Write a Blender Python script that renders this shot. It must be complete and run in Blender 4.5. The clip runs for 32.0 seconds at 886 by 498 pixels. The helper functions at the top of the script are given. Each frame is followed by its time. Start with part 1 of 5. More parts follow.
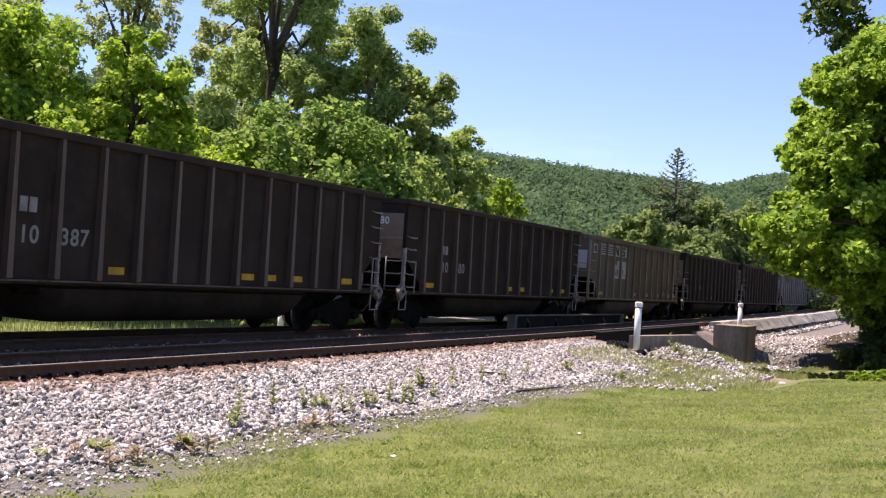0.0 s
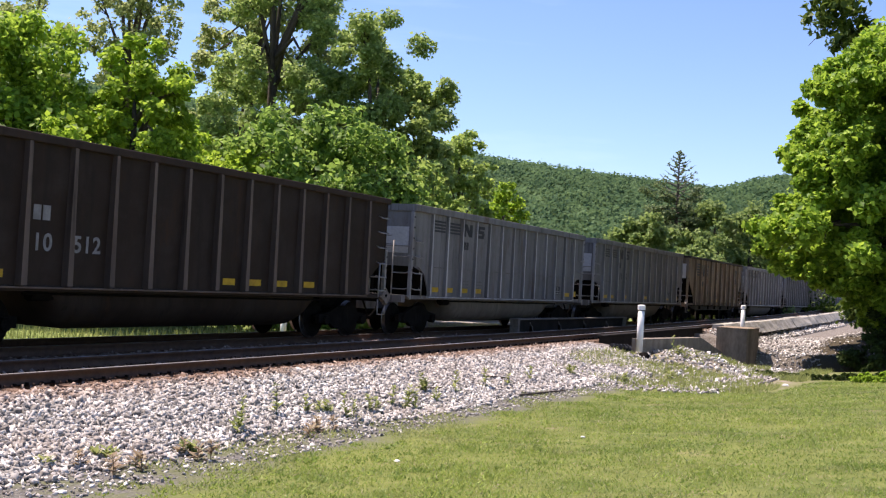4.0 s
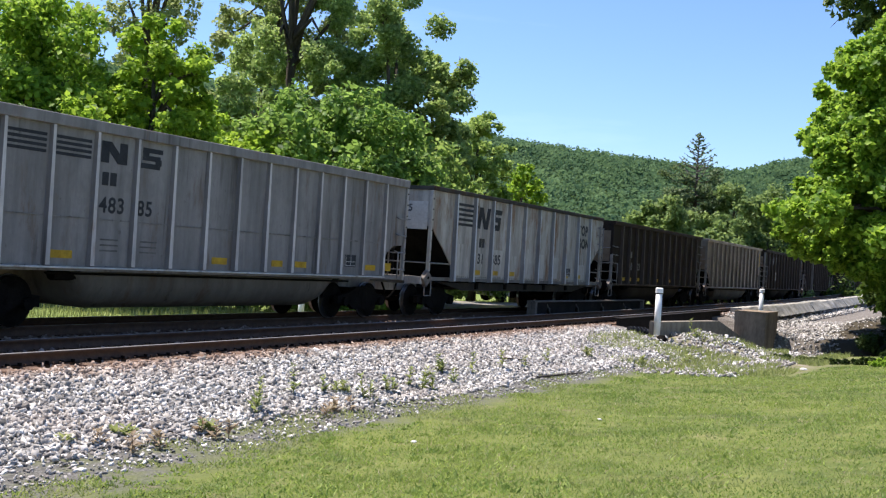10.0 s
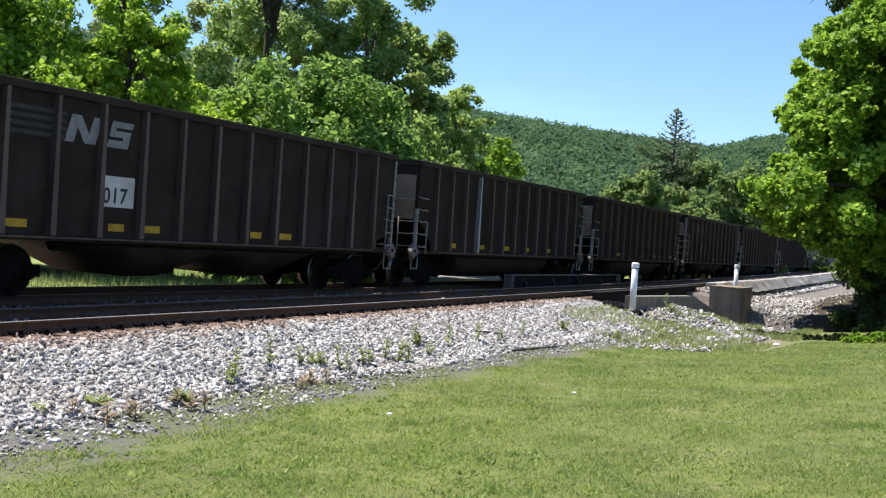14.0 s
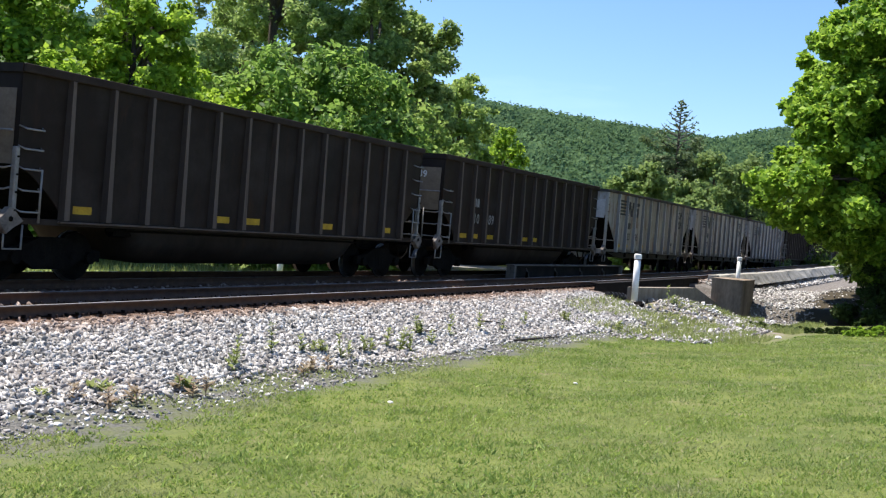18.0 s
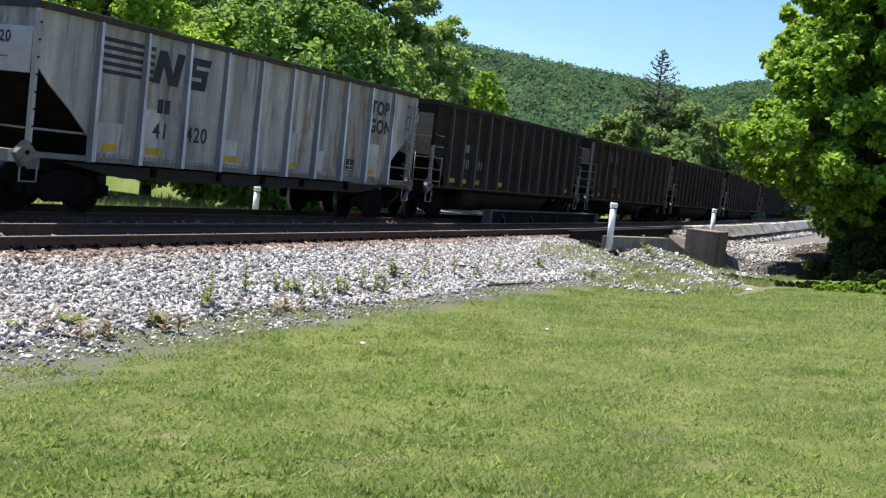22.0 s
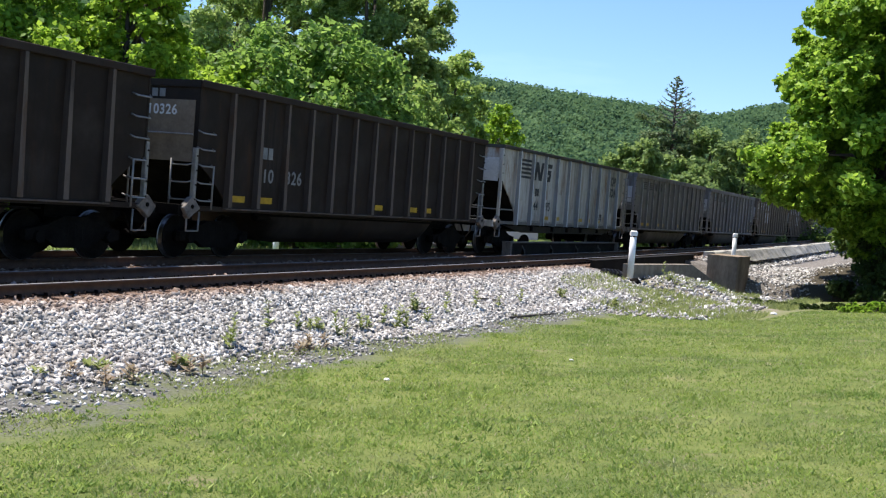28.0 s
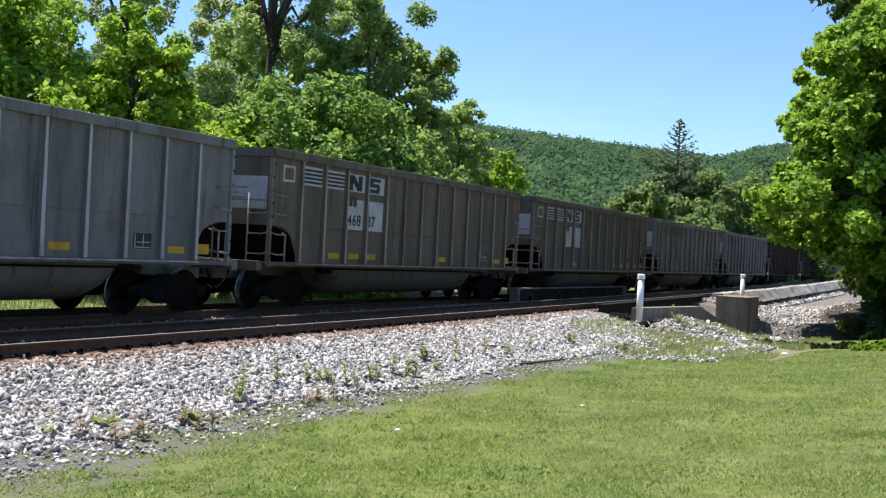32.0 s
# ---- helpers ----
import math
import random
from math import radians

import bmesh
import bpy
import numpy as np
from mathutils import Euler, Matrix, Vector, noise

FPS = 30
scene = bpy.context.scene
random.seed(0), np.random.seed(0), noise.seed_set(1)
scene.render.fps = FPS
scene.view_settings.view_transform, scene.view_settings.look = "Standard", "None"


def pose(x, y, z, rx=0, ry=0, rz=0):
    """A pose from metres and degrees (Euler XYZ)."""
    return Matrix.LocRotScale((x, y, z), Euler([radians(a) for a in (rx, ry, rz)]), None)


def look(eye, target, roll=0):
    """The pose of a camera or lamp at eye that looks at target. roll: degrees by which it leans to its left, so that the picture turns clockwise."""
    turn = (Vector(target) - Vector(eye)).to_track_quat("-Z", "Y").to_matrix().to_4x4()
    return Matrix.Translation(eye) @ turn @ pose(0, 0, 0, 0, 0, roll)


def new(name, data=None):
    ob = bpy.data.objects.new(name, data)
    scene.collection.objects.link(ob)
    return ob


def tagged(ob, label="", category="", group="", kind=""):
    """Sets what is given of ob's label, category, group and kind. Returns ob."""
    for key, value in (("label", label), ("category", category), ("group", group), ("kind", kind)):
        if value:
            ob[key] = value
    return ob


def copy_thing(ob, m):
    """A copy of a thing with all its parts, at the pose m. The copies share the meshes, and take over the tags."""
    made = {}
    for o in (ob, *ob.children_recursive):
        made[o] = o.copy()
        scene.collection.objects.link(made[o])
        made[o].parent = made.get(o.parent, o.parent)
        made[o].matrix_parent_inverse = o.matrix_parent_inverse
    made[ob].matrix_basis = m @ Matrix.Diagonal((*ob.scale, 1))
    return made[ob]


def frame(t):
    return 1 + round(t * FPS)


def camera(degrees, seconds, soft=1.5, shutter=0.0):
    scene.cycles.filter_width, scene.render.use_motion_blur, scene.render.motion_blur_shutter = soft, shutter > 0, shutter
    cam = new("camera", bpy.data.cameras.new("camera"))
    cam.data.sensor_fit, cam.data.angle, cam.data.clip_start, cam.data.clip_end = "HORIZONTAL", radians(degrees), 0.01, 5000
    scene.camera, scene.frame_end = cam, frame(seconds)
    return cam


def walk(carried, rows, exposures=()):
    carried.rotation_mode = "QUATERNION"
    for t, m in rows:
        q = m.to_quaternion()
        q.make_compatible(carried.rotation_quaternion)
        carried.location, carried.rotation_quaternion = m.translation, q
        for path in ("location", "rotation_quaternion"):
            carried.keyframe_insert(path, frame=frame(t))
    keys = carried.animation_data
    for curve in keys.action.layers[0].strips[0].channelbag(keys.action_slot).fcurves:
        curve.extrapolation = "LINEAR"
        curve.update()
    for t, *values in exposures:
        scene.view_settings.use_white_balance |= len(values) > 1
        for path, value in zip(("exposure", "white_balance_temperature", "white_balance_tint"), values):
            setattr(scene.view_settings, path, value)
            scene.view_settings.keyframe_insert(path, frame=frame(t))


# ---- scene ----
# The camera stands on the lawn and is turned by hand: seconds, yaw, pitch, roll.
EYE = (0.0, 0.0, 1.690)
TURNS = (
    (0.0, 26.14, 1.32, -3.85), (0.5, 25.88, 1.41, -3.24), (1.0, 25.83, 1.81, -3.49), (1.5, 26.12, 1.68, -3.67),
    (2.0, 26.50, 1.65, -3.69), (2.5, 26.67, 1.35, -3.82), (3.0, 26.51, 1.52, -3.73), (3.5, 26.39, 1.61, -3.36),
    (5.5, 25.64, 0.98, -3.95), (6.0, 25.86, 0.70, -3.91), (6.5, 26.48, 0.26, -4.16), (7.0, 26.80, 0.08, -4.05),
    (7.5, 26.90, 0.09, -3.78), (8.0, 26.92, 0.42, -3.31), (8.5, 26.87, 0.10, -3.52), (9.0, 26.96, 0.34, -3.48),
    (9.5, 27.16, 0.37, -3.69), (10.0, 27.18, 0.52, -3.78), (10.5, 27.13, 0.34, -3.91), (11.0, 27.00, -0.28, -3.88),
    (11.5, 27.51, -0.29, -4.45), (12.0, 26.78, 1.04, -4.01), (12.5, 26.72, 0.77, -3.59), (13.0, 26.32, 0.09, -3.89),
    (13.5, 26.06, -0.41, -4.27), (14.0, 25.99, -0.80, -4.29), (14.5, 25.79, -0.86, -4.33), (16.5, 26.28, -1.02, -4.59),
    (17.0, 26.13, -1.03, -4.45), (17.5, 26.02, -1.30, -4.83), (18.0, 26.14, -1.38, -4.94), (18.5, 25.92, -1.99, -4.95),
    (19.0, 25.66, -2.61, -5.41), (19.5, 25.62, -3.23, -5.64), (20.0, 24.98, -3.32, -4.69), (20.5, 25.64, -2.92, -5.62),
    (21.0, 25.90, -3.41, -6.50), (21.5, 25.15, -3.55, -6.49), (22.0, 24.96, -4.21, -6.66), (22.5, 24.95, -4.82, -6.91),
    (23.0, 24.87, -5.26, -6.61), (23.5, 24.38, -3.55, -5.46), (24.0, 25.08, -3.27, -3.06), (24.5, 25.46, -1.27, -3.47),
    (26.5, 25.98, -1.33, -4.38), (27.0, 25.95, -1.80, -4.44), (27.5, 25.91, -2.06, -4.47), (28.0, 25.92, -2.54, -4.76),
    (28.5, 25.84, -2.80, -4.40), (29.0, 25.71, -2.80, -4.53), (29.5, 25.60, -1.87, -3.95), (30.0, 26.00, 0.33, -3.65),
    (30.5, 26.10, -0.11, -3.26), (31.0, 26.17, 0.02, -3.34), (31.5, 26.20, -0.14, -3.15), (32.0, 26.26, -0.05, -3.32),
)

cam = camera(43.96, 32.0, soft=1.25)
walk(cam, [(t, pose(*EYE, 90 + p, r, y)) for t, y, p, r in TURNS], exposures=((0.0, 1.09, 7150, 30), (3.5, 1.06, 7050, 25), (7.0, 1.02, 6820, 20), (11.0, 1.0, 6480, 14), (17.0, 1.0, 6430, 12), (24.0, 1.0, 6400, 12), (32.0, 1.0, 6400, 12)))

# ---- world and sun ----
SUN = Vector((-0.48, 0.06, 1.0)).normalized()
world = bpy.data.worlds.new("sky")
scene.world = world
world.use_nodes = True
wn, wl = world.node_tree.nodes, world.node_tree.links
sky = wn.new("ShaderNodeTexSky")
sky.sky_type = "NISHITA"
sky.sun_disc = False
sky.sun_elevation = math.asin(SUN.z)
sky.sun_rotation = math.atan2(SUN.x, SUN.y)
sky.air_density, sky.dust_density, sky.ozone_density = 1.0, 0.15, 2.8
wc = wn.new("ShaderNodeTexCoord")
wm = wn.new("ShaderNodeMapping")
wm.inputs["Scale"].default_value = (1.2, 1.2, 9.0)
wm.inputs["Rotation"].default_value = (0.0, radians(7), 0.0)
wz = wn.new("ShaderNodeTexNoise")
wz.inputs["Scale"].default_value, wz.inputs["Detail"].default_value, wz.inputs["Roughness"].default_value = 2.2, 7.0, 0.6
wr = wn.new("ShaderNodeMapRange")
wr.inputs[1].default_value, wr.inputs[2].default_value = 0.5, 0.85
wr.inputs[3].default_value, wr.inputs[4].default_value = 0.0, 0.2
wx = wn.new("ShaderNodeMix")
wx.data_type = "RGBA"
wx.inputs[7].default_value = (9.0, 9.6, 10.5, 1)
wl.new(wc.outputs["Generated"], wm.inputs["Vector"])
wl.new(wm.outputs["Vector"], wz.inputs["Vector"])
wl.new(wz.outputs["Fac"], wr.inputs[0])
wl.new(wr.outputs[0], wx.inputs[0])
wl.new(sky.outputs[0], wx.inputs[6])
wt = wn.new("ShaderNodeMix")
wt.data_type, wt.blend_type = "RGBA", "MULTIPLY"
wt.inputs[0].default_value = 1.0
wt.inputs[7].default_value = (0.745, 0.885, 1.075, 1)
wl.new(wx.outputs[2], wt.inputs[6])
wl.new(wt.outputs[2], wn["Background"].inputs["Color"])
wn["Background"].inputs["Strength"].default_value = 0.09
sun = new("sun", bpy.data.lights.new("sun", "SUN"))
sun.data.energy, sun.data.angle, sun.data.color = 4.6, radians(0.55), (1.0, 0.95, 0.86)
sun.matrix_basis = look(SUN * 60, (0, 0, 0))


# ---- materials ----
class Nodes:
    def __init__(self, name):
        self.m = bpy.data.materials.new(name)
        self.m.use_nodes = True
        self.t = self.m.node_tree
        self.b = self.t.nodes["Principled BSDF"]
        self.pos = self.add("ShaderNodeNewGeometry").outputs["Position"]
        self.obj = self.add("ShaderNodeTexCoord").outputs["Object"]

    def add(self, kind, **values):
        n = self.t.nodes.new(kind)
        for k, v in values.items():
            n.inputs[k].default_value = v
        return n

    def link(self, a, b):
        self.t.links.new(a, b)

    def noise(self, scale, detail=5.0, stretch=(1, 1, 1), source=None, rough=0.6):
        mp = self.add("ShaderNodeMapping", Scale=stretch)
        self.link(source or self.obj, mp.inputs["Vector"])
        n = self.add("ShaderNodeTexNoise", Scale=scale, Detail=detail, Roughness=rough)
        self.link(mp.outputs[0], n.inputs["Vector"])
        return n.outputs["Fac"]

    def ramp(self, fac, lo, hi, a=0.0, b=1.0):
        r = self.add("ShaderNodeMapRange")
        for i, v in ((1, lo), (2, hi), (3, a), (4, b)):
            r.inputs[i].default_value = v
        self.link(fac, r.inputs[0])
        return r.outputs[0]

    def mix(self, fac, a, b, blend="MIX"):
        x = self.add("ShaderNodeMix")
        x.data_type, x.blend_type = "RGBA", blend
        for v, i in ((fac, 0), (a, 6), (b, 7)):
            if isinstance(v, (int, float)):
                x.inputs[i].default_value = v
            elif isinstance(v, tuple):
                x.inputs[i].default_value = (*v[:3], 1)
            else:
                self.link(v, x.inputs[i])
        return x.outputs[2]

    def math(self, op, a, b=0.0):
        x = self.add("ShaderNodeMath")
        x.operation = op
        for v, i in ((a, 0), (b, 1)):
            if isinstance(v, (int, float)):
                x.inputs[i].default_value = v
            else:
                self.link(v, x.inputs[i])
        return x.outputs[0]

    def bump(self, height, strength, distance):
        n = self.add("ShaderNodeBump", Strength=strength, Distance=distance)
        self.link(height, n.inputs["Height"])
        self.link(n.outputs[0], self.b.inputs["Normal"])

    def done(self, color, rough=0.8, metal=0.0, spec=0.3):
        for v, k in ((color, "Base Color"), (rough, "Roughness"), (metal, "Metallic"), (spec, "Specular IOR Level")):
            if isinstance(v, (int, float)):
                self.b.inputs[k].default_value = v
            elif isinstance(v, tuple):
                self.b.inputs[k].default_value = (*v[:3], 1)
            else:
                self.link(v, self.b.inputs[k])
        return self.m


def plain(name, a, b, scale=6.0, rough=0.8, metal=0.0, bump=0.0, stretch=(1, 1, 1), spec=0.3, source="obj"):
    """Two tones mixed by noise at two scales, with fine relief."""
    n = Nodes(name)
    src = n.obj if source == "obj" else n.pos
    f1, f2 = n.noise(scale, 6, stretch, src), n.noise(scale * 9, 3, stretch, src)
    f = n.ramp(n.mix(0.35, f1, f2), 0.36, 0.64)
    if bump:
        n.bump(f2, bump, 0.02)
    return n.done(n.mix(f, a, b), rough, metal, spec)


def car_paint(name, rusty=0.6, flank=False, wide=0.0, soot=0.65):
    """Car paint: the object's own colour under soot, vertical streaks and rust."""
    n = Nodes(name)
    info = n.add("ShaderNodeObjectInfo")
    # flank: rib-side shade mixed into the base colour, beneath the usual soot
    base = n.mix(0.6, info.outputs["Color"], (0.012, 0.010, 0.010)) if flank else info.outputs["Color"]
    rnd = n.add("ShaderNodeVectorMath")
    rnd.operation = "ADD"
    n.link(n.obj, rnd.inputs[0])
    n.link(n.math("MULTIPLY", info.outputs["Random"], 60.0), rnd.inputs[1])
    src = rnd.outputs[0]
    streak = n.noise(1.0, 6, (2.2, 2.2, 0.22), src)
    blot = n.noise(0.9, 5, (1, 1, 1.2), src)
    fine = n.noise(14, 4, (1, 1, 0.5), src)
    c = n.mix(n.ramp(streak, 0.42 - wide * 0.3, 0.70 - wide, 0, soot), base, n.mix(0.7, base, (0.012, 0.010, 0.009)))
    c = n.mix(n.ramp(blot, 0.48, 0.68, 0, 0.5), c, n.mix(0.5, base, (0.09, 0.078, 0.066)))
    c = n.mix(n.ramp(n.noise(2.6, 7, (1.5, 1.5, 0.35), src), 0.6, 0.78, 0, 0.4), c, n.mix(0.5, base, (0.09, 0.042, 0.02)))
    sz = n.add("ShaderNodeSeparateXYZ")
    n.link(n.obj, sz.inputs[0])
    dust = n.math("MULTIPLY", n.ramp(sz.outputs[2], 1.1, 2.1, 0.55, 0.0), n.ramp(n.noise(1.6, 5, (1, 1, 0.7), src), 0.38, 0.66))
    c = n.mix(dust, c, n.mix(0.45, base, (0.075, 0.055, 0.042)))
    drip = n.math("MULTIPLY", n.ramp(n.noise(5.0, 3, (1, 1, 0.05), src), 0.56 - wide * 0.4, 0.66 - wide * 0.4, 0, 0.75), n.ramp(n.noise(0.8, 3, (1, 1, 0.6), src), 0.42, 0.6))
    c = n.mix(drip, c, n.mix(0.8, base, (0.016, 0.012, 0.010)))
    rust = n.math("MULTIPLY", n.ramp(n.noise(2.2, 8, (1.2, 1.2, 0.3), src, 0.7), 0.54 - wide, 0.66 - wide, 0, rusty), n.ramp(n.noise(0.45, 3, (1, 1, 0.8), src), 0.4 - wide, 0.62 - wide))
    c = n.mix(rust, c, n.mix(0.55, n.mix(1.0, base, (0.75, 0.42, 0.24), "MULTIPLY"), (0.085, 0.042, 0.018)))
    c = n.mix(n.ramp(n.noise(9.0, 6, (1, 1, 0.8), src, 0.7), 0.63, 0.70, 0, 0.55), c, n.mix(0.7, base, (0.03, 0.018, 0.012)))
    c = n.mix(0.35, c, n.mix(fine, (0.25, 0.25, 0.25), (1.15, 1.15, 1.15)), "MULTIPLY")
    n.bump(fine, 0.12, 0.01)
    return n.done(c, n.ramp(blot, 0.3, 0.7, 0.55, 0.8), 0.0, 0.15)


PAINT = car_paint("weathered_car_paint")
RUSTPAINT = car_paint("rust_streaked_paint", 0.9, False, 0.06, 0.9)
PALEPAINT = car_paint("sooty_pale_paint", 0.9, False, 0.05, 0.72)
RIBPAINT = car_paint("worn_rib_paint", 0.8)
RIBFLANK = car_paint("shaded_rib_flank", 0.5, True)
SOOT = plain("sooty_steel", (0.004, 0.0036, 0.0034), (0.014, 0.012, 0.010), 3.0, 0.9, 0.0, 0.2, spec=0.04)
TUB = car_paint("tub_paint")
STEEL = plain("polished_wheel_tread", (0.12, 0.12, 0.12), (0.24, 0.24, 0.25), 8.0, 0.4, 1.0)
RAIL = plain("rail_rust", (0.06, 0.032, 0.02), (0.11, 0.06, 0.035), 7.0, 0.7, 0.2, 0.2, source="pos")
RAILTOP = plain("rail_running_surface", (0.26, 0.25, 0.24), (0.42, 0.40, 0.38), 5.0, 0.42, 0.7, stretch=(1, 0.1, 1), source="pos")
TIE = plain("creosoted_tie", (0.06, 0.038, 0.026), (0.25, 0.155, 0.105), 4.0, 0.9, 0.0, 0.5, (8, 1, 8))
LIGHTPATCH = plain("faded_stencil_panel", (0.125, 0.092, 0.064), (0.225, 0.17, 0.12), 2.0, 0.8)
ENDPATCH = plain("dirty_grey_placard", (0.30, 0.30, 0.30), (0.48, 0.475, 0.47), 2.0, 0.7)
WHITEPATCH = plain("dirty_white_panel", (0.38, 0.36, 0.33), (0.58, 0.56, 0.53), 2.0, 0.7)
STENCIL = plain("white_stencil", (0.55, 0.55, 0.53), (0.72, 0.72, 0.7), 5.0, 0.7)
STENCILGREY = plain("grey_stencil", (0.15, 0.145, 0.14), (0.26, 0.255, 0.25), 5.0, 0.7)
FADEDPATCH = plain("worn_grey_panel", (0.05, 0.046, 0.043), (0.16, 0.15, 0.14), 2.5, 0.8)
DIMSTENCIL = plain("worn_off_stencil", (0.02, 0.019, 0.018), (0.045, 0.043, 0.041), 5.0, 0.7)
BLACK = plain("black_lettering", (0.012, 0.012, 0.015), (0.035, 0.035, 0.04), 3.0, 0.6)
YELLOW = plain("yellow_reflective_tape", (0.30, 0.17, 0.012), (0.55, 0.33, 0.02), 4.0, 0.5)
GRAB = plain("grab_iron_steel", (0.16, 0.15, 0.14), (0.3, 0.28, 0.26), 6.0, 0.6, 0.3)
CAST = plain("dusty_casting", (0.07, 0.06, 0.05), (0.22, 0.19, 0.165), 3.0, 0.85)
CONCRETE = plain("weathered_concrete", (0.16, 0.145, 0.125), (0.34, 0.31, 0.275), 1.3, 0.9, 0.0, 0.4, source="pos")
DARKCONC = plain("stained_concrete", (0.12, 0.087, 0.057), (0.30, 0.228, 0.158), 1.5, 0.9, 0.0, 0.4, (1, 1, 0.35), source="pos")
STONEWALL = plain("pale_block_wall", (0.21, 0.195, 0.155), (0.46, 0.43, 0.375), 1.1, 0.9, 0.0, 0.6, source="pos")
GIRDER = plain("weathered_girder_steel", (0.009, 0.008, 0.0075), (0.026, 0.022, 0.02), 2.0, 0.85, 0.0, 0.2, spec=0.12, source="pos")
GIRDERPALE = plain("pale_girder_edge", (0.085, 0.07, 0.058), (0.18, 0.155, 0.13), 2.0, 0.85, 0.0, 0.2, source="pos")
WHITEPOST = plain("white_painted_pipe", (0.74, 0.74, 0.73), (0.84, 0.84, 0.83), 3.0, 0.55)
BARK = plain("grey_brown_bark", (0.045, 0.035, 0.027), (0.13, 0.105, 0.085), 5.0, 0.95, 0.0, 0.8, (3, 3, 0.6), source="pos")
DEADWOOD = plain("dead_grey_wood", (0.10, 0.085, 0.075), (0.2, 0.175, 0.16), 5.0, 0.95)


def leaf_material(name, dark, mid, light, glow=0.35):
    """Leaves: each its own tone; light passes through them."""
    n = Nodes(name)
    rnd = n.t.nodes.new("ShaderNodeNewGeometry").outputs["Random Per Island"]
    big = n.noise(0.35, 3, (1, 1, 1), n.pos)
    c = n.mix(n.ramp(rnd, 0.0, 0.75), dark, mid)
    c = n.mix(n.ramp(n.mix(0.5, rnd, big), 0.5, 0.75), c, light)
    n.done(c, 0.55, 0.0, 0.18)
    tr = n.add("ShaderNodeBsdfTranslucent")
    n.link(n.mix(0.5, c, light), tr.inputs["Color"])
    ms = n.add("ShaderNodeMixShader")
    ms.inputs[0].default_value = glow
    n.link(n.b.outputs[0], ms.inputs[1])
    n.link(tr.outputs[0], ms.inputs[2])
    n.link(ms.outputs[0], n.t.nodes["Material Output"].inputs["Surface"])
    return n.m


LEAF_BRIGHT = leaf_material("maple_leaves", (0.10, 0.20, 0.02), (0.225, 0.385, 0.033), (0.42, 0.575, 0.07), 0.52)
LEAF_BANK = leaf_material("bank_maple_leaves", (0.075, 0.16, 0.016), (0.195, 0.355, 0.033), (0.41, 0.575, 0.075), 0.47)
LEAF_MID = leaf_material("mid_green_leaves", (0.10, 0.19, 0.04), (0.23, 0.36, 0.075), (0.43, 0.54, 0.15), 0.52)
LEAF_AIRY = leaf_material("airy_olive_leaves", (0.115, 0.195, 0.05), (0.245, 0.365, 0.095), (0.43, 0.535, 0.18), 0.52)
LEAF_BROAD = leaf_material("broad_green_leaves", (0.05, 0.12, 0.02), (0.145, 0.285, 0.045), (0.34, 0.49, 0.11), 0.5)
LEAF_OLIVE = leaf_material("olive_leaves", (0.14, 0.20, 0.06), (0.29, 0.36, 0.12), (0.46, 0.51, 0.22), 0.5)
LEAF_DARK = leaf_material("dark_leaves", (0.04, 0.075, 0.014), (0.085, 0.14, 0.025), (0.14, 0.20, 0.04))
LEAF_FAR = leaf_material("distant_green_leaves", (0.095, 0.16, 0.05), (0.19, 0.285, 0.085), (0.31, 0.40, 0.13), 0.48)
# Near-black leaf tones: the maple's shade put into the bank bushes' colour.
LEAF_SHADE = leaf_material("shade_dark_bush_leaves", (0.022, 0.04, 0.010), (0.045, 0.075, 0.016), (0.075, 0.115, 0.025), 0.25)
LEAF_PURPLE = leaf_material("purple_leaves", (0.05, 0.025, 0.028), (0.09, 0.045, 0.045), (0.13, 0.08, 0.06))
LEAF_WHITE = leaf_material("white_blossom", (0.2, 0.22, 0.14), (0.45, 0.45, 0.36), (0.6, 0.6, 0.5))
NEEDLES = leaf_material("dark_needles", (0.075, 0.115, 0.05), (0.13, 0.185, 0.08), (0.19, 0.25, 0.11), 0.35)
WEED = leaf_material("weed_leaves", (0.15, 0.195, 0.055), (0.26, 0.31, 0.09), (0.38, 0.41, 0.16), 0.45)
DRYWEED = leaf_material("dry_weed_leaves", (0.24, 0.17, 0.11), (0.36, 0.27, 0.19), (0.42, 0.36, 0.24), 0.4)
TALLGRASS = leaf_material("rough_grass", (0.12, 0.17, 0.04), (0.22, 0.27, 0.08), (0.33, 0.36, 0.15))


